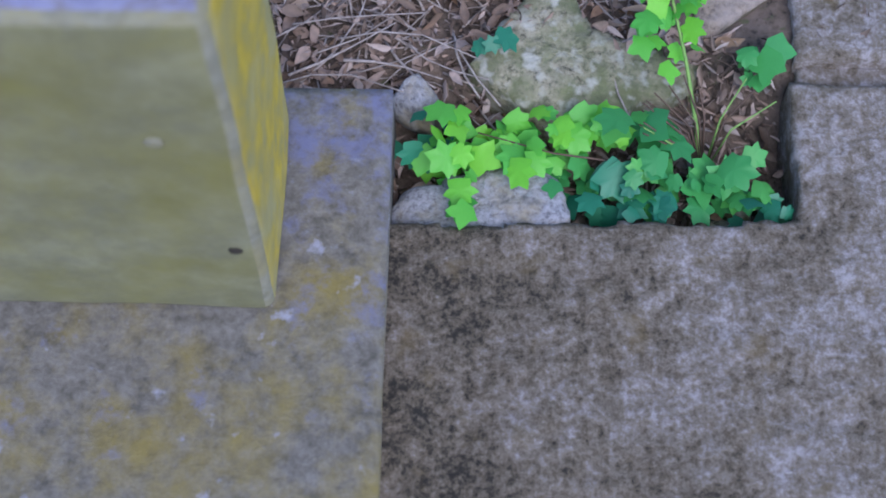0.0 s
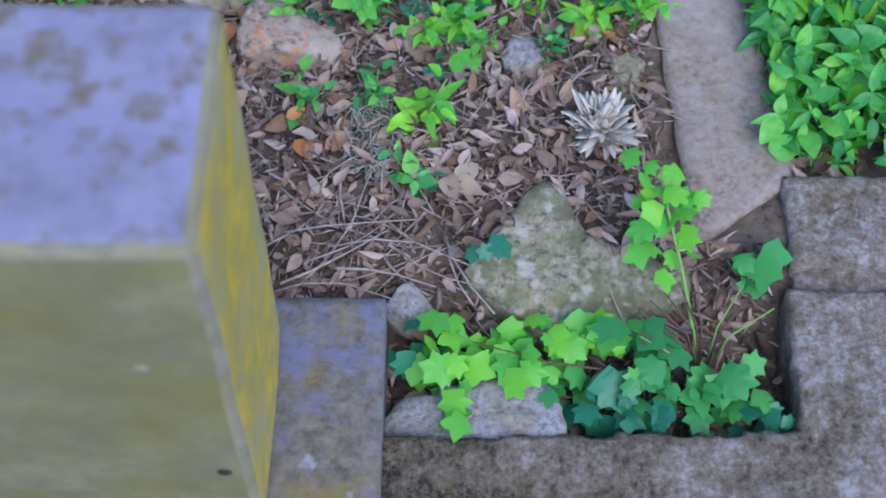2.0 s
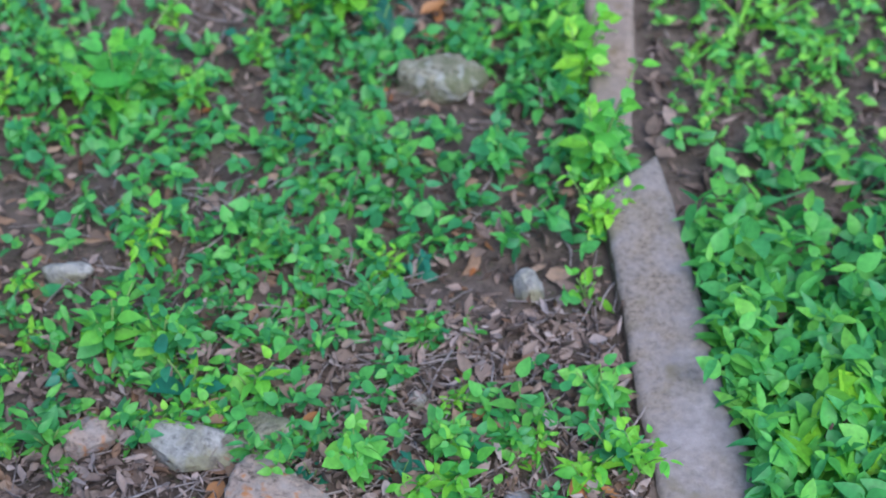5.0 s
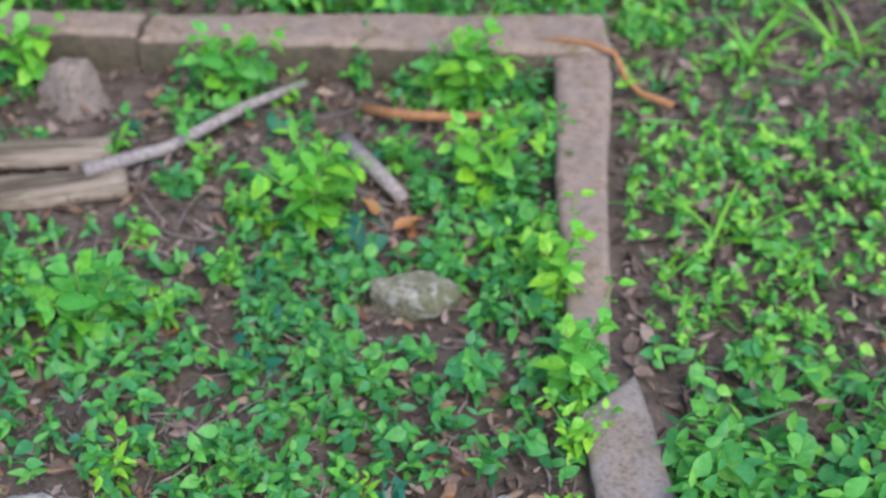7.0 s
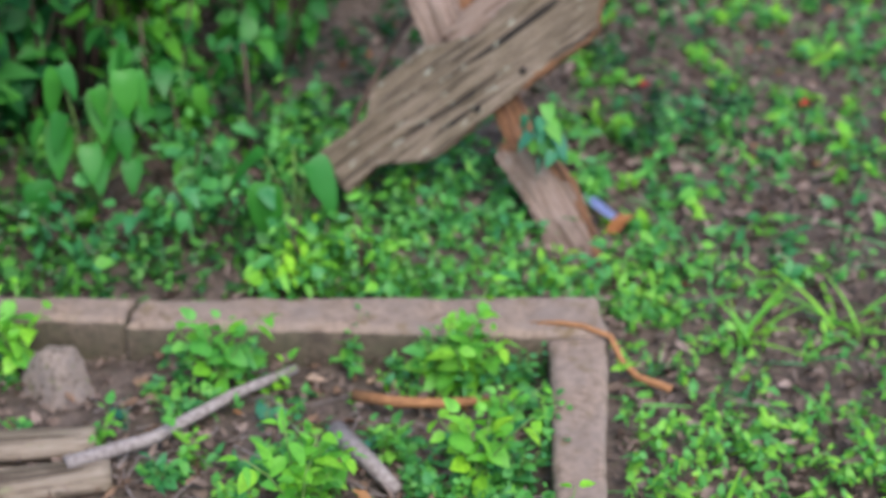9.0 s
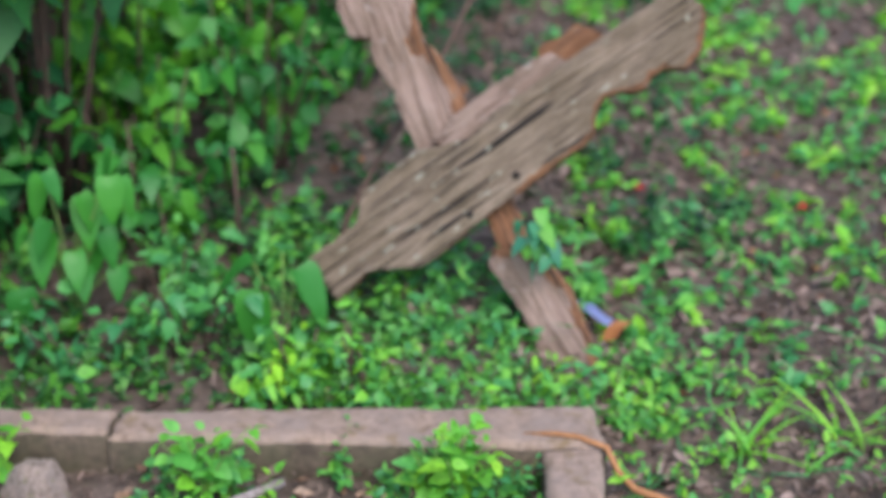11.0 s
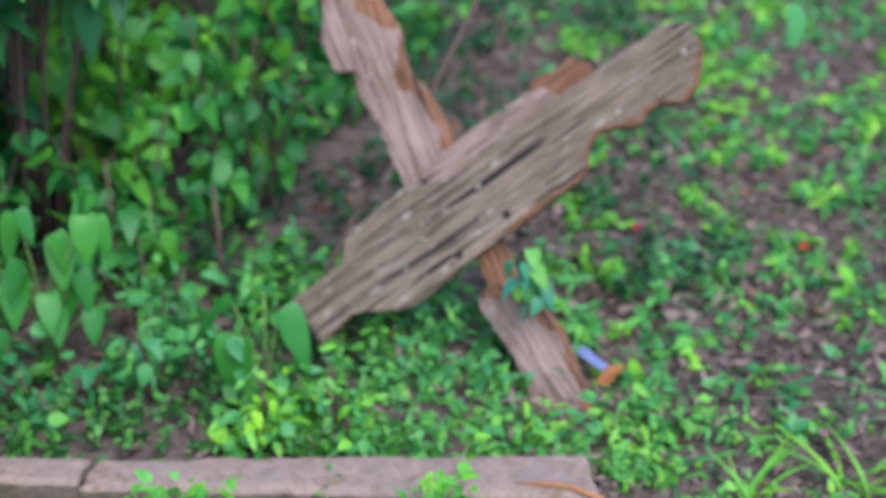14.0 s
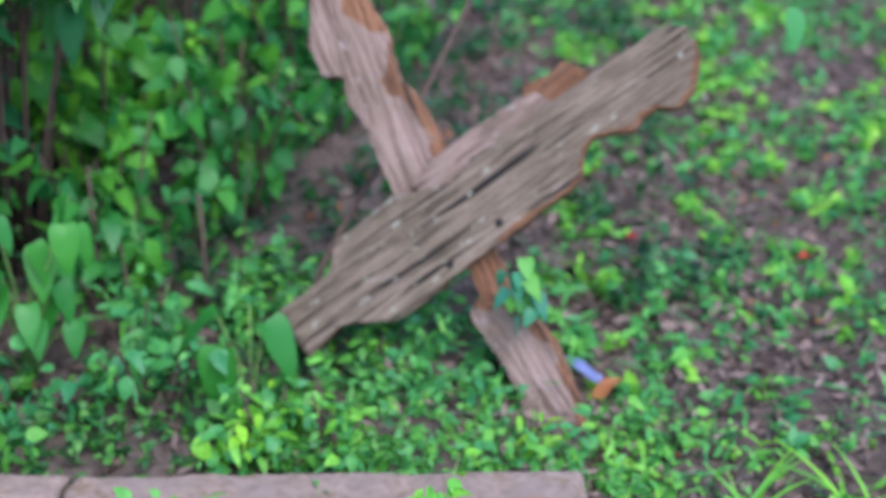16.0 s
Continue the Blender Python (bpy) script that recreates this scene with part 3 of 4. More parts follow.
rock("rock", -0.255, 0.495, -0.006, 0.088, 0.042, 0.032, -18, M_ROCK_PALE, "flat pale stone on the leaf litter", 15)
rock("rock", -0.14, 0.42, -0.008, 0.078, 0.062, 0.05, -28, M_ROCK_PINK, "pinkish pitted rock with orange stains", 18)
rock("rock", -0.165, 0.535, -0.02, 0.06, 0.04, 0.045, -20, M_ROCK_MOSS, "mossy rounded stone behind a pink rock", 21)
rock("rock", 0.042, 0.582, -0.012, 0.017, 0.018, 0.02, 0, M_ROCK_PALE, "small white pebble among seedlings", 23)
rock("rock", -0.47, 0.822, -0.015, 0.042, 0.022, 0.025, -10, M_ROCK_PALE, "pale stone among seedlings", 26)
rock("rock", 0.198, 0.799, -0.02, 0.022, 0.032, 0.03, 20, M_ROCK_PALE, "pale stone among dead leaves", 29)
rock("rock", 0.18, 0.405, -0.02, 0.036, 0.035, 0.03, 10, M_ROCK_GREY, "grey stone half buried in leaf litter", 31)
rock("rock", 0.31, 0.375, -0.02, 0.030, 0.036, 0.035, 10, M_ROCK_MOSS, "mossy half-buried stone beside the kerb", 33)
rock("rock", 0.062, 1.315, -0.06, 0.09, 0.06, 0.045, -10, M_ROCK_MOSS, "yellow-green mossy stone among plants", 36)
rock("rock", -0.58, 1.89, -0.07, 0.08, 0.07, 0.10, 5, M_ROCK_BROWN, "upright brownish stone against the far kerb", 38)
rock("rock", -0.40, 0.515, -0.015, 0.055, 0.035, 0.04, 5, M_ROCK_PINK, "brown stone behind the pedestal", 41)
rock("rock", 0.425, -0.06, -0.09, 0.02, 0.05, 0.03, 12, M_ROCK_MOSS, "brown stone in the pit", 44)
rock("rock", 0.42, -0.11, -0.10, 0.05, 0.02, 0.03, 0, M_ROCK_MOSS, "brown stone wedged in the pit", 46)

# ---- leaning wooden cross ----
CROSS = Vector((0.45, 2.36, -0.02))
CU = Vector((math.cos(radians(10)), -math.sin(radians(10)), 0))
CN = Vector((-math.sin(radians(10)) * math.cos(radians(28)), -math.cos(radians(10)) * math.cos(radians(28)), math.sin(radians(28))))
CV = CN.cross(CU)
cross = tagged(empty("wooden_cross", CROSS), "rotting grey wooden grave cross leaning to one side", "cross")


def profile(stops, s):
    for (a, va), (b, vb) in zip(stops, stops[1:]):
        if s <= b:
            return va + (vb - va) * max(0, (s - a)) / (b - a)
    return stops[-1][1]


def board(name, a, b, upper, lower, thick, set_back, label, seed, rot=0.010, rot_from=0.0, face=None, deep=1.0):
    """A ragged weathered board from a to b in the cross's plane, with its outline above and below the axis."""
    ua, ub = Vector(a), Vector(b)
    ax = ub - ua
    L = ax.length
    ax /= L
    me2 = Vector((-ax.y, ax.x))

    def place(u, v):
        rag = 0.005 * noise.noise((u * 24, seed, 0)) + 0.003 * noise.noise((u * 70, seed, 2))
        hi, lo = profile(upper, u) + rag, profile(lower, u) + 0.005 * noise.noise((u * 26, seed + 5, 0))
        ends = (0.012 * noise.noise((v * 6, seed, 7)) + 0.010 * noise.noise((v * 19, seed, 4))) * (1 if u > 0.5 else -1) * abs(2 * u - 1) ** 8
        y = lo + (hi - lo) * v
        cut = noise.noise((u * L * 2.6, y * 60, seed))
        groove = 0.005 * noise.noise((u * 3.0, y * 42 + seed, 0)) + 0.004 * noise.noise((u * 6, y * 110 + seed, 3)) - 0.022 * deep * max(0, cut - 0.22) - 0.03 * deep * max(0, noise.noise((u * L * 1.7 + 9, y * 28, seed)) - 0.34)
        # local x runs along the grain
        return Vector((u * L + ends, y, groove)), Vector((0, 0, 1))

    ob = grid_stone(name, place, int(L * 130), 46, thick, 0.004, 0.0012, [face or M_WOOD, M_WOOD_RAW], parent=cross, side_slot=1, seed=seed, rows=4, ragged=0.002, label=label)
    for poly in ob.data.polygons:
        c = poly.center
        lo = profile(lower, max(0, min(1, c.x / L)))
        if c.x > rot_from * L and c.y - lo < rot * (0.75 + 1.1 * noise.noise((c.x * 11, seed, 1)) + 0.5 * noise.noise((c.x * 40, c.y * 40, seed))):
            poly.material_index = 1
    m = Matrix.Identity(4)
    x3 = CU * ax.x + CV * ax.y
    y3 = CU * me2.x + CV * me2.y
    o = CU * ua.x + CV * ua.y - CN * set_back
    for k, col in enumerate((x3, y3, CN, o)):
        for r in range(3):
            m[r][k] = col[r]
    ob.matrix_basis = m
    return ob


arm = board("arm", (-0.558, 0.095), (0.203, 0.702),
            [(0, 0.055), (0.10, 0.060), (0.137, 0.060), (0.155, 0.085), (0.18, 0.108), (0.25, 0.112), (0.335, 0.113), (0.37, 0.092), (0.44, 0.072), (0.52, 0.083), (0.80, 0.085), (0.94, 0.082), (0.975, 0.076), (1.0, 0.055)],
            [(0, -0.054), (0.05, -0.046), (0.085, -0.040), (0.13, -0.055), (0.18, -0.093), (0.24, -0.095), (0.32, -0.089), (0.40, -0.082), (0.47, -0.086), (0.56, -0.080), (0.63, -0.080), (0.665, -0.070), (0.695, -0.036), (0.725, -0.023), (0.757, -0.035), (0.81, -0.058), (0.832, -0.044), (0.866, -0.046), (0.90, -0.072), (0.945, -0.060), (0.985, -0.025), (1.0, 0.0)],
            0.045, 0.0, "broad split arm board with ragged rotten edges", 3, 0.013, 0.45)
board("arm_splinter", (-0.277, 0.319), (-0.018, 0.526), [(0, 0.11), (0.22, 0.131), (0.45, 0.136), (0.70, 0.131), (0.83, 0.130), (0.93, 0.122), (0.97, 0.098), (1, 0.06)], [(0, 0.0), (1, 0.0)], 0.025, 0.022, "split pinkish layer behind the arm", 21, 0.0, 0.0, M_WOOD_PINK, 0.4)
board("arm_splinter", (-0.10, 0.52), (0.02, 0.615), [(0, 0.06), (0.2, 0.105), (0.4, 0.10), (0.6, 0.092), (0.8, 0.104), (1, 0.05)], [(0, 0.0), (1, 0.0)], 0.02, 0.045, "rotten orange lump behind the arm", 24, 0.0, 0.0, M_WOOD_RAW, 0.4)
board("upright", (-0.290, 0.30), (-0.585, 0.90),
      [(0, 0.045), (0.20, 0.045), (0.29, 0.049), (0.38, 0.045), (0.49, 0.062), (0.575, 0.052), (0.60, 0.090), (0.71, 0.093), (0.82, 0.058), (1, 0.05)],
      [(0, -0.08), (0.24, -0.090), (0.36, -0.084), (0.45, -0.074), (0.51, -0.052), (0.60, -0.062), (0.66, -0.068), (0.75, -0.055), (1, -0.045)],
      0.06, 0.048, "upper end of the upright, bare pinkish grey wood", 8, 0.036, 0.0, M_WOOD_PINK, 0.12)
board("upright", (0.05, -0.13), (-0.185, 0.195),
      [(0, 0.075), (0.42, 0.057), (0.56, 0.042), (0.72, 0.041), (0.86, 0.045), (0.97, 0.046), (1, 0.03)],
      [(0, -0.04), (0.25, -0.042), (0.35, -0.055), (0.63, -0.076), (0.79, -0.062), (0.87, -0.052), (0.95, -0.02), (1, 0.005)],
      0.06, 0.03, "lower end of the upright sunk into the ground", 14, 0.032, 0.0, M_WOOD_PINK, 0.6)
board("upright_core", (-0.08, 0.03), (-0.235, 0.33), [(0, 0.03), (0.5, 0.028), (1, 0.03)], [(0, -0.045), (0.4, -0.05), (0.7, -0.04), (1, -0.03)], 0.04, 0.065, "rotten orange heartwood between the pieces", 31, 0.0, 0.0, M_WOOD_RAW, 0.5)
for hx, hz in ((-0.254, 0.256), (-0.163, 0.343)):
    v, f = tube_shape([(0, 0, 0), (0, 0, 0.012)], 0.009, 0.007, 10)
    hole = link("nail_hole", v.tolist(), f, M_HOLE, parent=arm, label="dark round nail hole")
    hole.matrix_basis = arm.matrix_basis.inverted() @ Matrix.Translation(CU * hx + CV * hz - CN * 0.006) @ CN.to_track_quat('Z', 'Y').to_matrix().to_4x4()

# ---- plants ----


def seedling(name, stems, tall, leaf, count, material, seed, shapes=LEAVES, label="", stem_mat=None, lean=0.35, split=False):
    """A small plant: arching stems, each with pairs of leaves up to its tip."""
    r = random.Random(seed)
    root = empty(name)
    tagged(root, label, "plant")
    foliage, sticks = Heap(), Heap()
    for s in range(stems):
        yaw = 360 * s / stems + r.uniform(-35, 35)
        h = tall * r.uniform(0.65, 1.1)
        out = lean * h * r.uniform(0.4, 1.4)
        cx, cy = math.cos(radians(yaw)), math.sin(radians(yaw))
        pts = [(cx * out * u * u, cy * out * u * u, h * u - 0.015 * (1 - u)) for u in (0, 0.25, 0.5, 0.75, 1)]
        sticks.add(tube_shape(pts, 0.0018, 0.0009, 5), IDENT)
        for k in range(count):
            u = 0.3 + 0.7 * k / max(1, count - 1)
            x, y, z = cx * out * u * u, cy * out * u * u, h * u
            for side in (0, 180):
                a = yaw + 90 * k + side + r.uniform(-45, 45)
                ox, oy = 0.006 * math.cos(radians(a)), 0.006 * math.sin(radians(a))
                foliage.add(r.choice(shapes), spin(x + ox, y + oy, z + r.uniform(-0.006, 0.006), a, r.uniform(-30, 55), r.uniform(-40, 40), leaf * r.uniform(0.5, 1.1) * (1 - 0.35 * (u > 0.95))))
    base = sticks.done("stem", stem_mat or M_STEM, root)
    if split:
        k = 0
        for v in foliage.v:
            o = Vector(v[1])
            ob = link("leaf", (v - np.array(o)).tolist(), [tuple(i - k for i in q) for q in foliage.f if k <= q[0] < k + len(v)], material, parent=base)
            ob.location = o
            k += len(v)
    else:
        foliage.done("foliage", material, root)
    return root


def seedling_kinds(split):
    return [
        seedling("seedling", 3, 0.07, 0.042, 3, M_LEAF_BRIGHT, 1, label="bright green seedling with paired oval leaves", split=split),
        seedling("seedling", 4, 0.06, 0.038, 3, M_LEAF_MID, 2, label="mid-green seedling with paired oval leaves", split=split),
        seedling("seedling", 2, 0.09, 0.045, 4, M_LEAF_MID, 3, label="upright green seedling with paired leaves", split=split),
        seedling("seedling", 3, 0.05, 0.032, 2, M_LEAF_BRIGHT, 4, label="low bright green seedling on leaf litter", split=split),
        seedling("seedling", 5, 0.10, 0.036, 4, M_LEAF_MIX, 5, label="bushy green seedling with small leaves", split=split),
        seedling("seedling", 2, 0.06, 0.052, 2, M_LEAF_DARK, 6, label="dark green seedling with broad leaves", split=split),
        seedling("seedling", 4, 0.14, 0.038, 6, M_LEAF_BRIGHT, 9, label="tall bushy bright green plant in the grave", split=split),
    ]


WHOLE, SPLIT = seedling_kinds(False), seedling_kinds(True)
PROTO = SPLIT


def plant(k, x, y, s=1.0, yaw=None, group="seedlings in the grave"):
    m = pose(x, y, ground_z(x, y), 0, 0, rng.uniform(0, 360) if yaw is None else yaw) @ Matrix.Scale(s, 4)
    ob = copy_thing(PROTO[k], m)
    ob.matrix_basis = m
    ob["group"] = group
    return ob


for k, x, y, s in ((2, -0.111, 0.314, 0.8), (0, 0.043, 0.288, 1.25), (4, -0.035, 0.47, 1.0), (0, 0.083, 0.441, 1.0), (1, -0.17, 0.49, 0.9),
                   (2, 0.182, 0.54, 1.0), (6, 0.325, 0.46, 0.75), (4, 0.29, 0.58, 1.0), (3, 0.28, 0.8, 1.2), (5, -0.267, 0.6, 1.3), (0, -0.183, 0.6, 1.1),
                   (4, -0.384, 0.674, 1.2), (1, -0.445, 0.51, 1.2), (2, 0.034, 0.2, 0.7), (5, 0.05, 0.19, 0.6), (2, -0.02, 0.33, 0.7)):
    plant(k, x, y, s)
PROTO = WHOLE
for k, x, y, s in ((6, 0.30, 0.93, 0.7), (0, 0.33, 0.985, 0.9), (4, 0.34, 1.05, 0.9), (6, 0.17, 1.87, 1.35), (4, 0.13, 1.89, 1.5), (6, 0.21, 1.88, 1.1), (6, -0.11, 1.47, 1.45), (4, -0.09, 1.52, 1.3), (6, 0.19, 1.57, 1.35), (4, 0.22, 1.6, 1.2), (6, -0.45, 1.2, 1.4), (4, -0.42, 1.26, 1.3),
                   (6, -0.28, 1.87, 1.35), (4, -0.24, 1.9, 1.2), (4, 0.16, 1.07, 1.1), (6, 0.31, 1.06, 1.2), (4, 0.33, 1.12, 1.0), (6, -0.06, 1.56, 1.0), (5, -0.04, 1.42, 1.3), (6, 0.24, 1.72, 0.9),
                   (6, -0.68, 1.95, 1.3), (6, 0.30, 1.28, 1.2), (4, 0.28, 1.38, 1.2)):
    plant(k, x, y, s)


def bare(x, y):
    """Patches of leaf litter with few plants."""
    return noise.noise((x * 3.1 + 4, y * 2.6, 1.5)) - 0.9 * (1 - smooth(0.25, 0.5, y)) - 0.45 * math.exp(-((x - 0.15) / 0.12) ** 2 - ((y - 0.85) / 0.22) ** 2)


def clear(x, y):
    """Clearings round the logs, the root, the fallen orange leaves and the mossy stone."""
    for cx, cy, rx, ry in ((-0.57, 1.61, 0.2, 0.12), (0.10, 1.79, 0.16, 0.06), (0.04, 1.47, 0.07, 0.09), (0.07, 1.26, 0.10, 0.09), (-0.3, 1.72, 0.16, 0.04), (0.0, 1.62, 0.06, 0.07), (-0.57, 1.84, 0.1, 0.07),
                           (-0.46, 0.83, 0.06, 0.05), (0.2, 0.78, 0.05, 0.06), (0.04, 0.575, 0.03, 0.04), (-0.25, 0.47, 0.10, 0.05), (-0.14, 0.39, 0.08, 0.07)):
        if ((x - cx) / rx) ** 2 + ((y - cy) / ry) ** 2 < 1:
            return True
    return False


done = 0
while done < 262:
    x, y = rng.uniform(-0.95, 0.34), rng.uniform(0.36, 2.0)
    if bare(x, y) < rng.uniform(-0.6, 0.1) or (x > 0.30 and y < 1.0) or clear(x, y):
        continue
    plant(rng.choice((0, 0, 1, 2, 3, 3, 4, 5, 1)), x, y, rng.uniform(0.5, 1.0))
    done += 1
for p in WHOLE + SPLIT:
    for c in p.children_recursive:
        bpy.data.objects.remove(c)
    bpy.data.objects.remove(p)

# vine and maple-like seedling in the pit
vine = tagged(empty("pit_plant", (0.3, -0.05, -0.1)), "bright green lobed-leaf vine growing out of the pit", "plant")
V_OFF = Vector((-0.3, 0.05, 0.1))


def pit_leaf(x, y, z, size, material, r, name="leaf"):
    v, f = r.choice(LOBED)
    ob = link(name, v.tolist(), f, material, parent=vine)
    ob.matrix_basis = Matrix.Translation(V_OFF) @ spin(x, y, z, r.uniform(-180, 0) + r.uniform(-40, 40), r.uniform(-50, 20), r.uniform(-40, 40), size)
    return ob


def pit_stem(pts, r0, r1, material):
    v, f = tube_shape([Vector(p) + V_OFF for p in pts], r0, r1, 6)
    link("stem", v.tolist(), f, material, parent=vine)


vr = random.Random(21)
for cx, cy, rx, ry, z0, n, size, material in ((0.135, -0.03, 0.085, 0.045, 0.0, 60, 0.040, M_LEAF_BRIGHT), (0.10, -0.10, 0.03, 0.03, 0.0, 6, 0.038, M_LEAF_BRIGHT), (0.245, -0.012, 0.045, 0.03, 0.01, 12, 0.045, M_LEAF_BRIGHT),
                                             (0.265, -0.085, 0.04, 0.025, -0.015, 12, 0.050, M_LEAF_DARK), (0.315, -0.105, 0.04, 0.016, -0.03, 8, 0.044, M_LEAF_DARK), (0.31, -0.018, 0.03, 0.025, 0.02, 8, 0.053, M_LEAF_MID),
                                             (0.33, -0.078, 0.05, 0.035, -0.01, 20, 0.040, M_LEAF_MID), (0.045, -0.025, 0.035, 0.03, -0.02, 12, 0.042, M_LEAF_DARK), (0.124, 0.085, 0.012, 0.008, 0.02, 3, 0.036, M_LEAF_DARK),
                                             (0.455, 0.075, 0.03, 0.025, 0.03, 9, 0.044, M_LEAF_MID), (0.415, -0.065, 0.04, 0.03, -0.01, 14, 0.048, M_LEAF_MID), (0.455, -0.11, 0.03, 0.02, -0.03, 9, 0.037, M_LEAF_DARK), (0.20, -0.06, 0.05, 0.03, -0.02, 15, 0.036, M_LEAF_MID)):
    for _ in range(n):
        a, q = vr.uniform(0, 6.283), math.sqrt(vr.random())
        pit_leaf(cx + rx * q * math.cos(a), cy + ry * q * math.sin(a), z0 + vr.uniform(-0.035, 0.03), size * vr.uniform(0.45, 1.1), material, vr)
shoot = [(0.385, -0.03, -0.09), (0.375, 0.0, -0.02), (0.355, 0.05, 0.05), (0.335, 0.10, 0.10), (0.325, 0.14, 0.13)]
pit_stem(shoot, 0.003, 0.0015, M_STEM)
for k in range(30):
    u = 0.5 + 0.45 * vr.random()
    i = min(3, int(u * 4))
    p = Vector(shoot[i]).lerp(Vector(shoot[i + 1]), u * 4 - i)
    pit_leaf(p.x + vr.uniform(-0.045, 0.035), p.y + vr.uniform(-0.025, 0.035), p.z + vr.uniform(-0.01, 0.02), 0.03 * vr.uniform(0.4, 1.2), M_LEAF_BRIGHT, vr)
for k in range(16):
    a = vr.uniform(0.5, 3.6)
    pit_stem([(0.39, -0.03, -0.09), (0.39 + 0.03 * math.cos(a), -0.03 + 0.04 * math.sin(a), -0.01), (0.39 + 0.09 * math.cos(a), -0.02 + 0.06 * math.sin(a), 0.02 + 0.03 * vr.random())], 0.0018, 0.0009, vr.choice((M_STEM_RED, M_STEM_RED, M_STEM)))
pit_stem([(0.39, -0.04, -0.08), (0.30, -0.06, -0.005), (0.2, -0.05, 0.0), (0.11, -0.03, 0.01)], 0.0018, 0.0009, M_STEM_RED)

# dried white rosette
ros = tagged(empty("dried_rosette", (0.272, 0.285, -0.03)), "dried whitish spiky plant rosette on leaf litter", "plant")
rr = random.Random(5)
PET = petal(5, 0.25)
for ring, (n, el, size) in enumerate(((12, 82, 0.058), (20, 70, 0.060), (26, 56, 0.062), (26, 40, 0.060), (18, 20, 0.05))):
    for k in range(n):
        v, f = PET
        ob = link("petal", v.tolist(), f, M_PETAL, parent=ros)
        ob.matrix_basis = spin(rr.uniform(-0.012, 0.012), rr.uniform(-0.012, 0.012), 0.012, 360 * k / n + rr.uniform(-12, 12), el + rr.uniform(-9, 9), rr.uniform(-25, 25), size * rr.uniform(0.75, 1.1))

# ---- leaf litter, twigs and roots ----


def litter(name, n, box, sizes, material, label, density, seed, lift=0.012, shapes=CURLED):
    r = random.Random(seed)
    heap = Heap()
    made = 0
    while made < n:
        x, y = r.uniform(box[0], box[1]), r.uniform(box[2], box[3])
        if r.random() > density(x, y):
            continue
        heap.add(r.choice(shapes), spin(x, y, ground_z(x, y) + r.uniform(0.004, lift), r.uniform(0, 360), r.uniform(-32, 32), r.uniform(-70, 70), sizes[0] + (sizes[1] - sizes[0]) * r.random() ** 1.7))
        made += 1
    return tagged(heap.done(name, material), label, "leaf litter", kind="stuff")


def in_grave(x, y):
    if x > 0.36 - 0.055 * y and y > 0.12:
        return 0
    return 1.0 if y < 0.9 else 0.7


def kerb_edge(y):
    """Outer edge of the far side kerb."""
    return 0.395 + 0.07 * max(0.0, y - 1.1)


def off_kerb(x, y):
    return 0 if y < 1.1 and x < 0.545 - 0.11 * y or y < 2.1 and x < kerb_edge(y) else 1


litter("leaf_litter", 9000, (-0.5, 0.48, -0.14, 0.75), (0.006, 0.034), M_DEAD, "curled dead leaves layered thickly by the pedestal", in_grave, 43, 0.03, SHREDS[:5] + CURLED)
litter("leaf_litter", 9000, (-0.95, 0.47, -0.14, 2.0), (0.010, 0.036), M_DEAD, "grey-brown curled dead leaves covering the grave", in_grave, 3, 0.026, SHREDS[:4] + CURLED + CURLED[:3])
litter("leaf_litter", 900, (-0.9, 0.45, -0.1, 2.0), (0.022, 0.046), M_DEAD_BROWN, "larger curled dead leaves on the grave", in_grave, 33, 0.02)
litter("leaf_litter", 26000, (0.3, 2.0, 0.1, 5.4), (0.015, 0.046), M_DEAD, "brown dead leaves on the open ground", off_kerb, 4, 0.024, SHREDS[:5] + CURLED)
litter("leaf_litter", 8500, (-1.6, 0.5, 2.1, 5.4), (0.015, 0.042), M_DEAD, "brown dead leaves under the undergrowth", lambda x, y: 1, 5, 0.024, SHREDS)
litter("leaf_litter", 260, (-0.8, 1.8, 0.1, 4.5), (0.02, 0.04), M_DEAD_ORANGE, "scattered rusty orange dead leaves", lambda x, y: 0 if 0.28 < x < 0.52 and y < 2.1 else 1, 6, 0.02)


def twigs(name, n, box, seed, label):
    r = random.Random(seed)
    heap = Heap()
    for _ in range(n):
        x, y, a, L = r.uniform(box[0], box[1]), r.uniform(box[2], box[3]), r.uniform(0, 6.283), r.uniform(0.04, 0.14)
        z = ground_z(x, y) + r.uniform(0.004, 0.018)
        pts = [(x + L * u * math.cos(a + 0.3 * u), y + L * u * math.sin(a + 0.3 * u), z + r.uniform(-0.003, 0.006)) for u in (0, 0.33, 0.66, 1)]
        rad = r.uniform(0.0008, 0.0022)
        heap.add(tube_shape(pts, rad, rad * 0.6, 5), IDENT)
    tagged(heap.done(name, M_TWIG), label, "twigs", kind="stuff")


twigs("fallen_twigs", 420, (-0.3, 0.34, 0.0, 0.7), 13, "thin dry twigs tangled by the pedestal")
twigs("fallen_twigs", 480, (-0.5, 0.36, 0.0, 1.9), 3, "thin dry twigs lying on the grave")
twigs("fallen_twigs", 500, (-1.4, 2.0, 2.1, 5.0), 4, "thin dry twigs on the forest floor")


def stick(name, pts, r0, r1, material, label, category):
    v, f = tube_shape(pts, r0, r1, 8)
    return tagged(link(name, v.tolist(), f, material), label, category)


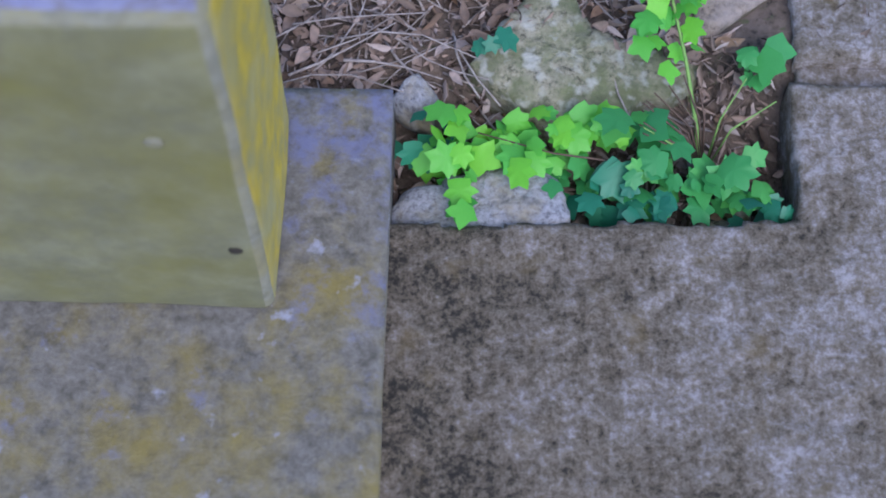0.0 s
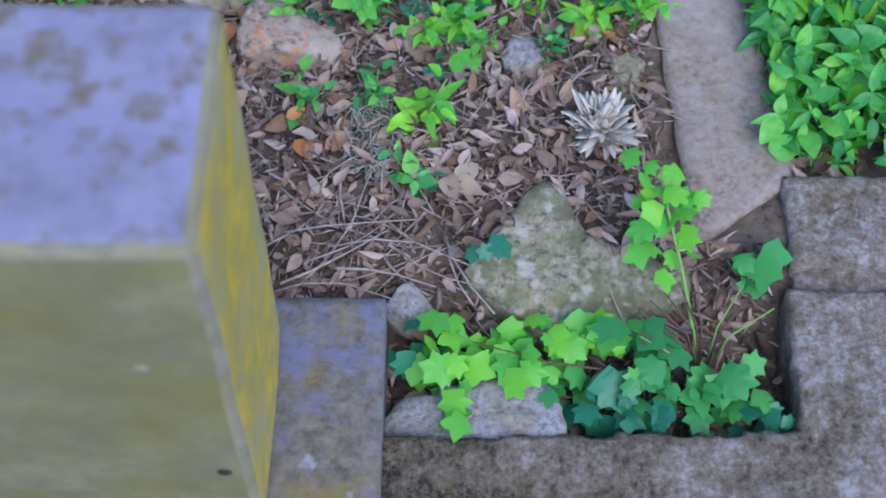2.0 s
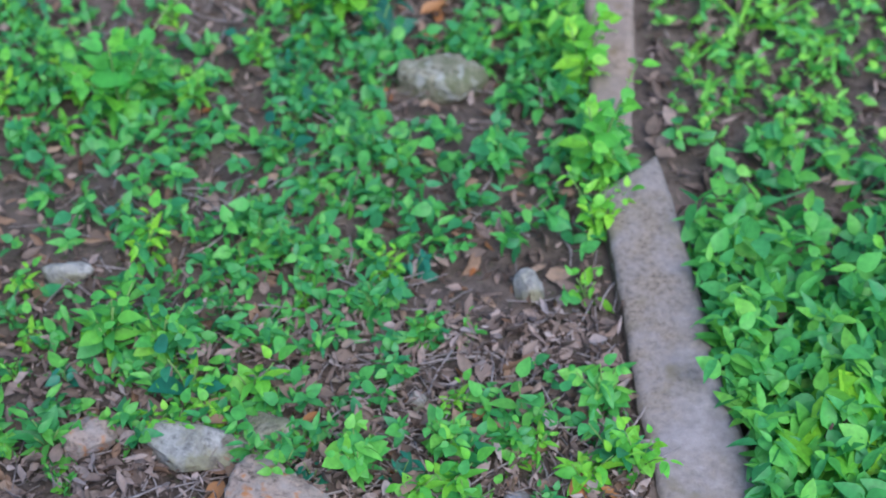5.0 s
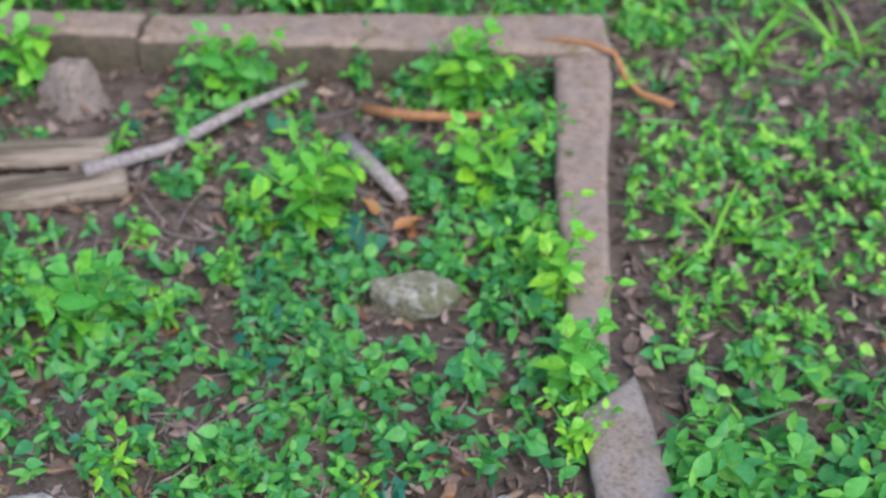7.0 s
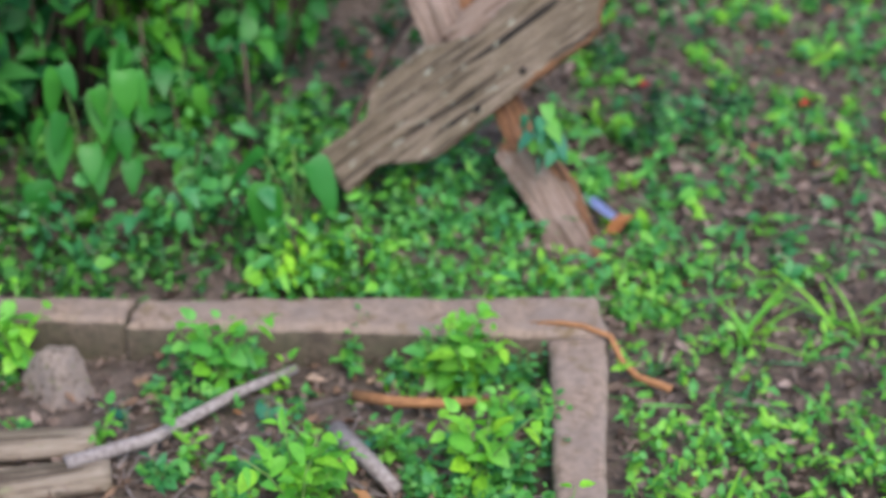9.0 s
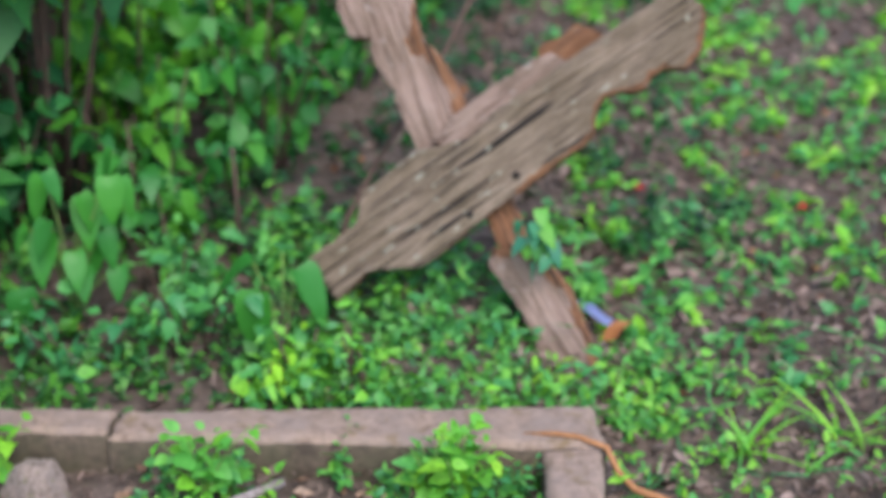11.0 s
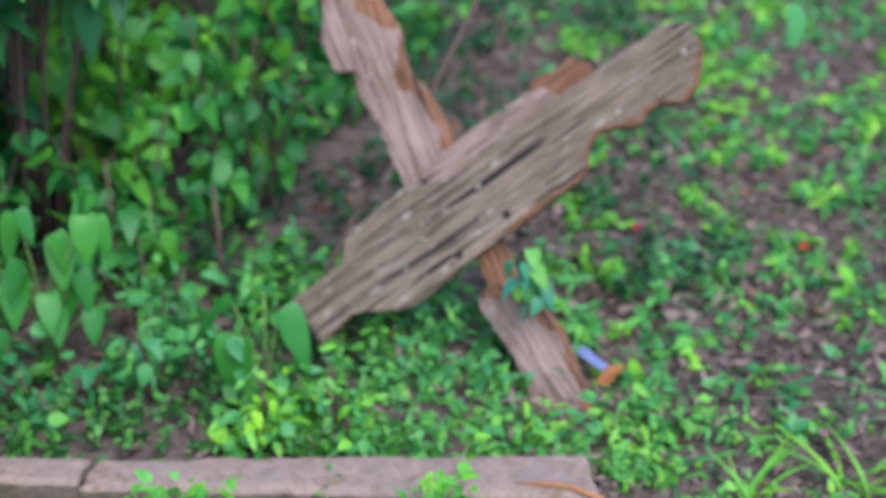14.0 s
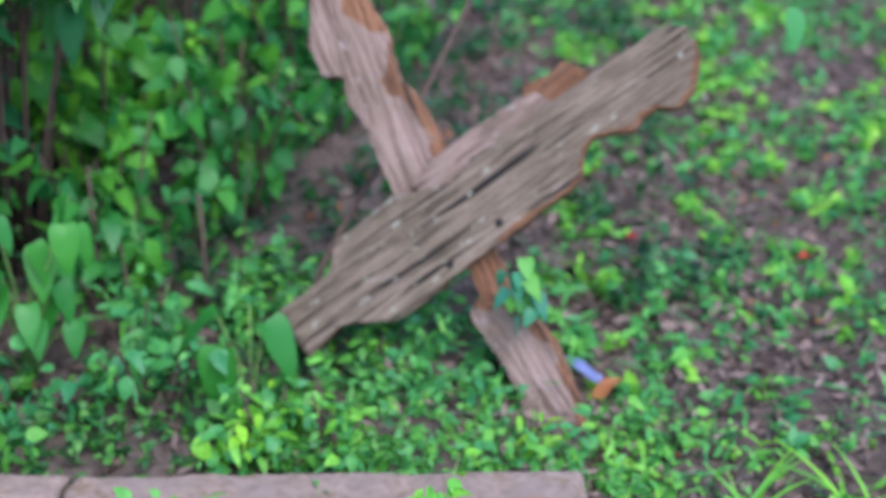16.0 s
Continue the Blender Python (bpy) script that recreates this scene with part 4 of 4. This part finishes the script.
tw = random.Random(31)
for k in range(7):
    x0, y0, a, L = tw.uniform(-0.14, -0.05), tw.uniform(0.02, 0.14), radians(tw.uniform(5, 45)), tw.uniform(0.09, 0.19)
    z0 = tw.uniform(0.0, 0.014)
    stick("pale_twig", [(x0 + L * u * math.cos(a + 0.4 * u * (k % 3 - 1)), y0 + L * u * math.sin(a + 0.4 * u * (k % 3 - 1)), z0 + 0.01 * math.sin(3 * u + k)) for u in (0, 0.3, 0.6, 1)], tw.uniform(0.001, 0.0022), 0.0007, M_TWIG, "thin pale dry twig on leaf litter", "twig")
stick("branch", [(-0.52, 1.62, -0.03), (-0.38, 1.69, -0.03), (-0.25, 1.82, -0.03), (-0.14, 1.90, -0.03)], 0.014, 0.009, M_TWIG, "bare grey fallen branch", "branch")
stick("branch", [(-0.06, 1.72, -0.04), (0.0, 1.63, -0.04), (0.05, 1.56, -0.05)], 0.02, 0.012, M_TWIG, "short pale piece of fallen branch", "branch")
stick("root", [(-0.03, 1.84, -0.05), (0.05, 1.79, -0.03), (0.13, 1.785, -0.03), (0.22, 1.82, -0.05)], 0.012, 0.008, M_ROOT, "rusty orange surface root in the grave", "root")
stick("root", [(0.30, 1.985, 0.01), (0.36, 1.97, 0.021), (0.40, 1.955, 0.023), (0.45, 1.925, 0.018), (0.47, 1.90, -0.02), (0.50, 1.89, -0.05), (0.56, 1.855, -0.055)], 0.004, 0.008, M_ROOT, "rusty root creeping over the kerb", "root")


def log_chunk(x, y, z, yaw, L, rad, seed, label):
    bm = bmesh.new()
    r = random.Random(seed)
    n, s = 14, 14
    rings = []
    for i in range(n + 1):
        u = i / n
        rings.append([bm.verts.new(((u - 0.5) * L + 0.012 * noise.noise((k, seed, i > n / 2)) * (abs(2 * u - 1) > 0.9),
                                    rad * (1 + 0.18 * noise.noise((k * 0.9, u * 3, seed))) * math.cos(6.283 * k / s),
                                    0.6 * rad * (1 + 0.18 * noise.noise((k * 0.9, u * 3, seed))) * math.sin(6.283 * k / s))) for k in range(s)])
    for a, b in zip(rings, rings[1:]):
        for k in range(s):
            bm.faces.new((a[k], a[(k + 1) % s], b[(k + 1) % s], b[k]))
    bm.faces.new(rings[0][::-1])
    bm.faces.new(rings[-1])
    ob = part("log", bm, M_LOG, None)
    ob.matrix_basis = pose(x, y, z, 0, 0, yaw)
    tagged(ob, label, "log")


log_chunk(-0.615, 1.70, -0.05, 5, 0.26, 0.036, 1, "pale rotten log beside a fallen branch")
log_chunk(-0.575, 1.605, -0.06, 11, 0.26, 0.042, 2, "pale split log in the grave")
for k, (x, y, a) in enumerate(((0.03, 1.48, 20), (0.06, 1.45, 80), (0.01, 1.52, 140), (0.08, 1.5, 200), (0.04, 1.43, 300), (0.235, 0.46, 10), (0.25, 0.415, 95))):
    v, f = CURLED[k % 4]
    ob = tagged(link("dead_leaf", v.tolist(), f, M_DEAD_ORANGE), "curled rusty orange dead leaf", "leaf", group="orange dead leaves")
    ob.matrix_basis = spin(x, y, ground_z(x, y) + 0.018, a, 10, 15, 0.05)
for k, (x, y, a) in enumerate(((0.075, 0.205, -70), (0.085, 0.20, -40))):
    v, f = CURLED[0]
    ob = tagged(link("dead_leaf", v.tolist(), f, M_DEAD_PALE), "large pale tan dead leaf", "leaf", group="pale dead leaves")
    ob.matrix_basis = spin(x, y, ground_z(x, y) + 0.022, a, 12, 15, 0.055)

# flat oval leaves lying singly on the litter
fl = random.Random(57)
for k in range(70):
    x, y = fl.uniform(-0.22, 0.33), fl.uniform(0.11, 0.72)
    v, f = (LEAVES + CURLED)[k % 9]
    ob = tagged(link("dead_leaf", v.tolist(), f, (M_DEAD_BROWN, M_DEAD, M_DEAD_BROWN, M_DEAD_PALE if k % 12 == 3 else M_DEAD_ORANGE if k % 12 == 7 else M_DEAD)[k % 4]), "flat oval dead leaf lying on leaf litter", "leaf", group="single dead leaves on the grave")
    ob.matrix_basis = spin(x, y, ground_z(x, y) + fl.uniform(0.020, 0.032), fl.uniform(0, 360), fl.uniform(-18, 18), fl.uniform(-25, 25), fl.uniform(0.026, 0.046))

# grey lichen tufts between the litter
for x, y, size in ((0.0, 0.27, 0.045), (-0.03, 0.31, 0.035), (-0.02, 0.235, 0.03)):
    tuft = tagged(empty("lichen_tuft", (x, y, ground_z(x, y))), "grey-green curly lichen tuft on leaf litter", "lichen")
    heap = Heap()
    for k in range(60):
        a, q, b = fl.uniform(0, 6.283), size * math.sqrt(fl.random()), fl.uniform(0, 6.283)
        L = fl.uniform(0.012, 0.024)
        p = Vector((q * math.cos(a), q * math.sin(a), 0.008))
        heap.add(tube_shape([p, p + Vector((0.4 * L * math.cos(b), 0.4 * L * math.sin(b), 0.6 * L)), p + Vector((L * math.cos(b + 0.8), L * math.sin(b + 0.8), 0.9 * L))], 0.0012, 0.0007, 4), IDENT)
    heap.done("tuft_body", M_LICHEN, tuft)

# ---- ground cover outside the grave ----


def cover(name, n, box, leaf, tall, material, label, density, seed, shapes=LEAVES, pairs=(2, 4)):
    """Many small plants grown over a stretch of ground."""
    r = random.Random(seed)
    heap = Heap()
    made = 0
    while made < n:
        x, y = r.uniform(box[0], box[1]), r.uniform(box[2], box[3])
        if r.random() > density(x, y):
            continue
        made += 1
        z, h, yaw = ground_z(x, y), r.uniform(*tall), r.uniform(0, 360)
        lx, ly = r.uniform(-0.3, 0.3) * h, r.uniform(-0.3, 0.3) * h
        for k in range(r.randint(*pairs)):
            u = 0.35 + 0.65 * r.random()
            for side in (0, 180):
                heap.add(r.choice(shapes), spin(x + lx * u, y + ly * u, z + h * u, yaw + 80 * k + side + r.uniform(-40, 40), r.uniform(-45, 55), r.uniform(-55, 55), r.uniform(*leaf)))
    return tagged(heap.done(name, material), label, "ground cover", kind="stuff")


def patchy(x, y):
    return smooth(-0.35, 0.35, noise.noise((x * 2.2, y * 2.2, 8)) + 0.3 * noise.noise((x * 6, y * 6, 2)))


cover("ground_cover", 420, (0.0, 0.62, 2.11, 2.5), (0.012, 0.026), (0.01, 0.045), M_LEAF_MIX, "low small-leaved plants in front of the cross", lambda x, y: (0.3 + 0.7 * patchy(x, y)) * (0.15 if 0.36 < x < 0.56 and y > 2.2 else 1), 17)


def by_cross(x, y):
    """The stretch in front of the cross's foot stays low and open."""
    return 0.0 if 0.36 < x < 0.52 and 2.24 < y < 2.42 else 0.6 if 0.12 < x < 0.62 and 2.1 < y < 2.5 else 0.45 if 0.5 < x < 1.2 and 2.05 < y < 2.8 else 1.0


cover("ground_cover", 1150, (0.42, 1.2, 0.24, 1.15), (0.016, 0.046), (0.03, 0.13), M_LEAF_MIX, "dense green ivy-like ground cover beside the kerb", lambda x, y: (1 if x > 0.53 - 0.11 * y else 0) * (0.25 + 0.75 * patchy(x, y)) * (1 - 0.6 * smooth(0.6, 1.0, y)), 11)
cover("ground_cover", 640, (0.38, 1.5, 1.1, 2.3), (0.012, 0.027), (0.02, 0.09), M_LEAF_MIX, "loose green ground cover over leaf litter", lambda x, y: (1 if x > kerb_edge(y) + 0.02 else 0) * (0.12 + 0.88 * patchy(x, y)) * by_cross(x, y), 12)
cover("ground_cover", 150, (0.02, 0.42, 2.36, 2.85), (0.014, 0.036), (0.02, 0.10), M_LEAF_MIX, "green seedlings beneath the cross arm", lambda x, y: 1, 26)
cover("ground_cover", 1100, (0.45, 1.9, 2.2, 5.4), (0.016, 0.040), (0.015, 0.06), M_LEAF_MIX, "scattered green seedlings on brown forest floor", lambda x, y: (0.08 + 0.92 * patchy(x, y)) * by_cross(x, y), 13)
cover("ground_cover", 300, (0.45, 1.9, 2.2, 5.4), (0.022, 0.052), (0.02, 0.06), M_LEAF_BRIGHT, "bright green broad seedlings on the forest floor", lambda x, y: patchy(x * 1.6 + 9, y * 1.6) ** 2 * by_cross(x, y), 23)
cover("ground_cover", 300, (-0.25, 0.5, 2.12, 3.0), (0.014, 0.042), (0.02, 0.13), M_LEAF_MIX, "green undergrowth behind the far kerb", lambda x, y: (0.1 + 0.9 * patchy(x, y)) * by_cross(x, y), 14)
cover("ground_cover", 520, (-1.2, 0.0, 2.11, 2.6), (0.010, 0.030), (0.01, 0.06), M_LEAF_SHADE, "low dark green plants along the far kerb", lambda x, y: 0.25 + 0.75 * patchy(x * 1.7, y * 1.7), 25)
# The next two stretches take the darkened leaf, so their shade is partly colour.
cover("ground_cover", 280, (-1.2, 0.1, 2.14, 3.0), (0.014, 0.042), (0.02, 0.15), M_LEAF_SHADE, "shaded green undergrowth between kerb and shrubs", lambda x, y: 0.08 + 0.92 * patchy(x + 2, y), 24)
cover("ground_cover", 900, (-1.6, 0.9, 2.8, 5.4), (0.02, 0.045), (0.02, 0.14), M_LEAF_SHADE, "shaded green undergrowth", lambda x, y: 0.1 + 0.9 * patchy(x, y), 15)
cover("ground_cover", 330, (-0.85, 0.30, 0.85, 1.4), (0.016, 0.034), (0.02, 0.08), M_LEAF_MIX, "green seedlings carpeting the middle of the grave", lambda x, y: 0 if clear(x, y) else 0.35 + 0.65 * patchy(x + 5, y * 1.3), 19)
cover("grass_blades", 420, (0.46, 1.9, 0.9, 4.2), (0.04, 0.10), (0.005, 0.02), M_LEAF_MIX, "thin arching green grass blades on the open ground", lambda x, y: 0.2 + 0.8 * patchy(x + 3, y), 18, [BLADE, BLADE], (2, 3))
cover("ground_cover", 1000, (-0.95, 0.31, 0.5, 1.98), (0.014, 0.03), (0.015, 0.07), M_LEAF_MIX, "tiny green seedlings filling the grave", lambda x, y: 0 if clear(x, y) else max(0.05, min(1.0, 0.6 + 1.5 * bare(x, y))), 16)

# ---- shrubs and saplings behind the grave ----


def shrub(x, y, tall, wide, n, leaf, material, seed, shapes=HEARTS, label="leafy green shrub with drooping leaves", low=0.15, arch=0.1, per=22):
    r = random.Random(seed)
    root = tagged(empty("shrub", (x, y, ground_z(x, y) - 0.02)), label, "shrub")
    foliage = Heap()
    for s in range(max(4, n // 22)):
        a, q = r.uniform(0, 6.283), math.sqrt(r.random()) * wide
        h = tall * r.uniform(0.45, 1.05)
        bx, by = 0.25 * q * math.cos(a), 0.25 * q * math.sin(a)
        tip = Vector((q * math.cos(a), q * math.sin(a), h))
        pts = [Vector((bx, by, 0)).lerp(tip, u) + Vector((0, 0, arch * h * math.sin(3.14 * u))) for u in (0, 0.25, 0.5, 0.75, 1)]
        v, f = tube_shape(pts, 0.006, 0.002, 6)
        link("stem", v.tolist(), f, M_STEM_RED, parent=root)
        for k in range(per):
            u = r.uniform(low, 1.0)
            i = min(3, int(u * 4))
            p = pts[i].lerp(pts[i + 1], u * 4 - i)
            foliage.add(r.choice(shapes), spin(p.x + r.uniform(-0.05, 0.05), p.y + r.uniform(-0.05, 0.05), p.z + r.uniform(-0.03, 0.03), r.uniform(0, 360), r.uniform(-70, 25), r.uniform(-50, 50), leaf * r.uniform(0.45, 1.25)))
    foliage.done("foliage", material, root)
    return root


MIXED = HEARTS + LEAVES[:2]
# Shrubs at the back and far left carry shade in their leaf colour.
for k, (x, y, tall, wide, n, leaf, m) in enumerate((
        (-0.93, 2.75, 0.5, 0.2, 176, 0.08, M_LEAF_BUSH), (-0.52, 2.95, 0.45, 0.24, 300, 0.065, M_LEAF_BUSH), (-0.30, 3.3, 0.55, 0.26, 330, 0.062, M_LEAF_BUSH), (-0.88, 2.9, 0.62, 0.25, 330, 0.08, M_LEAF_BUSH),
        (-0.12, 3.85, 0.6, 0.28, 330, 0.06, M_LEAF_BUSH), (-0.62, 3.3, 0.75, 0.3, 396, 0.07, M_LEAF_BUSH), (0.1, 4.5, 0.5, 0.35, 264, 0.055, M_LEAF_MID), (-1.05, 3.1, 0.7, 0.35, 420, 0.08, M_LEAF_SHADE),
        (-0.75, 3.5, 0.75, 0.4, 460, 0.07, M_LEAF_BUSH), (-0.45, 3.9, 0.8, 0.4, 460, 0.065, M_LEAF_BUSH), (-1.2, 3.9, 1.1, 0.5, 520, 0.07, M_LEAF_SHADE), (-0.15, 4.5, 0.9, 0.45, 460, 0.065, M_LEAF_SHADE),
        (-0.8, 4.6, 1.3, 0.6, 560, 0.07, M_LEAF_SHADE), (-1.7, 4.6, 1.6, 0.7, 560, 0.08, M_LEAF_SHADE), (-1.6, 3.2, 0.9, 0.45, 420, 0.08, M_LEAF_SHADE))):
    shrub(x, y, tall, wide, n, leaf, m, 50 + k, MIXED)
# Added tall shrubs: their leaves sit above the view and block light on the left.
for k, (x, y, tall, wide) in enumerate(((-0.8, 3.05, 1.7, 0.48), (-1.35, 2.9, 1.9, 0.5), (-0.5, 3.8, 1.9, 0.5), (-1.0, 3.7, 2.1, 0.6), (-1.3, 2.35, 1.7, 0.45), (-1.02, 2.5, 1.8, 0.55))):
    shrub(x, y, tall, wide, 616, 0.12, M_LEAF_BUSH, 150 + k, HEARTS, "tall dense shrub added to shade the undergrowth, foliage out of view", 0.62, 0.25)


def broad_plant(x, y, leaves, label):
    """A short stalked plant whose few broad leaves face outwards; leaves are (dx, dy, z, yaw, pitch, size)."""
    root = tagged(empty("broad_leaved_plant", (x, y, ground_z(x, y))), label, "plant")
    for dx, dy, z, yaw, pitch, size in leaves:
        v, f = tube_shape([(0, 0, -0.01), (0.4 * dx, 0.4 * dy, 0.6 * z), (dx, dy, z)], 0.003, 0.0015, 6)
        stalk = link("stalk", v.tolist(), f, M_STEM, parent=root)
        v, f = heart(10, 0.62, 0.5, 0.4)
        ob = link("leaf", v.tolist(), f, M_LEAF_BROAD, parent=stalk)
        ob.matrix_basis = spin(dx, dy, z, yaw, pitch, 0, size)


vl = random.Random(91)
broad_plant(-0.62, 2.52, [(vl.uniform(-0.12, 0.14), vl.uniform(-0.09, 0.02), 0.12 + 0.29 * k / 15, vl.uniform(-150, -20), vl.uniform(-75, -35), vl.uniform(0.06, 0.115)) for k in range(16)], "tall green plant with drooping heart-shaped leaves")
broad_plant(-0.165, 2.37, ((0.03, 0.02, 0.20, -35, -38, 0.125), (-0.05, -0.02, 0.17, -110, -62, 0.135), (-0.06, 0.03, 0.21, 190, -20, 0.11), (0.0, 0.04, 0.23, 60, 0, 0.08)), "green plant with large broad leaves under the cross arm")
shrub(-0.36, 2.40, 0.20, 0.15, 154, 0.045, M_LEAF_MID, 76, LEAVES, "green leafy plant behind the far kerb", 0.3, 0.1, 14)
shrub(-0.60, 2.32, 0.17, 0.13, 110, 0.045, M_LEAF_MID, 81, LEAVES, "green leafy plant behind the far kerb", 0.3, 0.1, 14)
shrub(-0.42, 2.62, 0.22, 0.15, 132, 0.05, M_LEAF_MID, 82, LEAVES, "tall green leafy plant in the undergrowth", 0.3, 0.1, 14)
shrub(0.06, 2.55, 0.12, 0.12, 88, 0.035, M_LEAF_BRIGHT, 83, LEAVES, "bright green seedlings under the cross arm", 0.3, 0.1, 8)
shrub(0.0, 2.20, 0.12, 0.06, 66, 0.03, M_LEAF_BRIGHT, 84, LEAVES, "pale yellow-green sprig behind the kerb", 0.3, 0.1, 8)
shrub(-0.12, 2.24, 0.18, 0.07, 66, 0.045, M_LEAF_BRIGHT, 85, LEAVES, "yellow-green young plant behind the kerb", 0.3, 0.1, 8)
shrub(0.52, 0.34, 0.10, 0.08, 66, 0.045, M_LEAF_BRIGHT, 77, LEAVES, "bright green sprig leaning over the kerb")
shrub(0.57, 0.52, 0.12, 0.06, 44, 0.06, M_LEAF_BRIGHT, 78, LOBED, "light green lobed-leaf plant beside the kerb")
shrub(0.60, 0.40, 0.10, 0.08, 44, 0.055, M_LEAF_MID, 79, HEARTS, "broad-leaved green plant beside the kerb")
shrub(-0.20, 2.22, 0.16, 0.08, 66, 0.045, M_LEAF_BRIGHT, 72, LEAVES, "yellow-green sprig behind the kerb", 0.3, 0.1, 8)
shrub(-0.02, 2.25, 0.18, 0.07, 66, 0.035, M_LEAF_BRIGHT, 73, LEAVES, "pale green upright sprig behind the kerb", 0.3, 0.1, 8)
shrub(0.37, 2.22, 0.11, 0.06, 66, 0.032, M_LEAF_BRIGHT, 86, LEAVES, "bright green sprig before the foot of the cross", 0.2, 0.1, 10)
shrub(0.50, 2.24, 0.09, 0.05, 66, 0.03, M_LEAF_BRIGHT, 87, LEAVES, "small bright green sprig before the foot of the cross", 0.2, 0.1, 10)
shrub(0.62, 2.30, 0.09, 0.07, 66, 0.03, M_LEAF_MID, 74, LEAVES, "green seedlings beside the foot of the cross")
cross_vine = tagged(empty("vine", (0.42, 2.50, -0.06)), "dark green vine climbing beside the cross", "plant")
cv = random.Random(75)
v, f = tube_shape([(0, 0, 0), (-0.01, -0.02, 0.1), (-0.05, -0.03, 0.2), (-0.07, -0.03, 0.3)], 0.003, 0.0015, 6)
link("stem", v.tolist(), f, M_STEM_RED, parent=cross_vine)
for k in range(20):
    v, f = cv.choice(HEARTS)
    ob = link("leaf", v.tolist(), f, M_LEAF_DARK if k % 3 else M_LEAF_MID, parent=cross_vine)
    ob.matrix_basis = spin(-0.065 + cv.uniform(-0.035, 0.045), -0.05 + cv.uniform(-0.03, 0.02), 0.25 + cv.uniform(-0.06, 0.06), cv.uniform(-150, 0), cv.uniform(-70, -10), cv.uniform(-30, 30), cv.uniform(0.03, 0.05))
for pts, rad in (([(-0.10, 2.62, -0.07), (-0.043, 2.72, 0.108), (0.03, 2.82, 0.209), (0.181, 3.0, 0.396), (0.274, 3.15, 0.532), (0.42, 3.4, 0.85)], 0.008), ([(-0.287, 2.72, -0.07), (-0.29, 2.75, 0.171), (-0.295, 2.76, 0.26)], 0.006), ([(-0.519, 2.8, -0.07), (-0.53, 2.82, 0.3)], 0.005),
                 ([(-0.78, 3.1, -0.06), (-0.772, 3.1, 0.085), (-0.732, 3.1, 0.466), (-0.74, 3.12, 1.1)], 0.02), ([(-0.24, 2.8, -0.06), (-0.19, 2.78, 0.3), (-0.181, 2.75, 0.55), (-0.10, 2.75, 0.46), (-0.013, 2.75, 0.344)], 0.002)):
    stick("sapling", pts, rad, rad * 0.7, M_STEM_RED, "thin bare dark sapling stem", "sapling")

arching = tagged(empty("sapling", (1.75, 3.3, ground_z(1.75, 3.3))), "arching sapling with a few drooping green leaves", "sapling")
v, f = tube_shape([(0, 0, -0.02), (-0.12, -0.05, 0.55), (-0.38, -0.15, 0.85), (-0.65, -0.25, 0.80), (-0.79, -0.3, 0.66)], 0.006, 0.0015, 6)
bough = link("stem", v.tolist(), f, M_STEM_RED, parent=arching)
for lx, ly, lz, yaw, pitch, size in ((-0.79, -0.3, 0.66, -60, -62, 0.10), (-0.74, -0.28, 0.73, 160, -30, 0.07), (-0.6, -0.23, 0.81, -120, -40, 0.09), (-0.4, -0.15, 0.86, 40, -20, 0.09)):
    v, f = LEAVES[0]
    ob = link("leaf", v.tolist(), f, M_LEAF_MID, parent=bough)
    ob.matrix_basis = spin(lx, ly, lz, yaw, pitch, 0, size)

# grass, petals, litter
gr = random.Random(9)
for cx, cy, n in ((0.74, 2.06, 16), (0.95, 2.09, 14), (0.60, 1.5, 10)):
    tuft = tagged(empty("grass_tuft", (cx, cy, ground_z(cx, cy))), "tuft of arching bright green grass", "grass")
    for k in range(n):
        v, f = BLADE
        ob = link("blade", v.tolist(), f, M_LEAF_BRIGHT, parent=tuft)
        ob.matrix_basis = spin(gr.uniform(-0.03, 0.03), gr.uniform(-0.03, 0.03), 0, gr.uniform(0, 360), gr.uniform(35, 80), 0, gr.uniform(0.08, 0.17))
for x, y in ((0.675, 3.2), (1.066, 3.08)):
    bm = bmesh.new()
    for k in range(5):
        v, f = LEAVES[k % 4]
        mm = spin(0, 0, 0, 72 * k, 35, 0, 0.022)
        vs = [bm.verts.new(mm @ Vector(q)) for q in v]
        for q in f:
            bm.faces.new([vs[i] for i in q])
    ob = part("red_blossom", bm, M_RED, None)
    ob.location = (x, y, ground_z(x, y) + 0.02)
    tagged(ob, "small red fallen blossom on the forest floor", "blossom")


def scrap():
    bm = bmesh.new()
    for i in range(7):
        u = i / 6
        for s in (-1, 1):
            bm.verts.new(((u - 0.5) * 0.09, s * 0.014 * (1 - 0.3 * u), 0.008 * math.sin(u * 5) + 0.004 * s))
    bm.verts.ensure_lookup_table()
    for i in range(6):
        bm.faces.new([bm.verts[k] for k in (2 * i, 2 * i + 1, 2 * i + 3, 2 * i + 2)])
    bmesh.ops.solidify(bm, geom=bm.faces[:], thickness=0.002)
    ob = part("plastic_scrap", bm, M_PLASTIC_BLUE, None)
    ob.matrix_basis = pose(0.485, 2.5, ground_z(0.485, 2.5) + 0.05, 0, 12, -25)
    tagged(ob, "crumpled pale blue plastic scrap beside the cross", "litter")


scrap()
ob = tagged(link("dead_leaf", CURLED[2][0].tolist(), CURLED[2][1], M_DEAD_ORANGE), "red and yellow fallen leaf beside the cross", "leaf")
ob.matrix_basis = spin(0.50, 2.44, ground_z(0.5, 2.44) + 0.03, 20, 20, 10, 0.07)
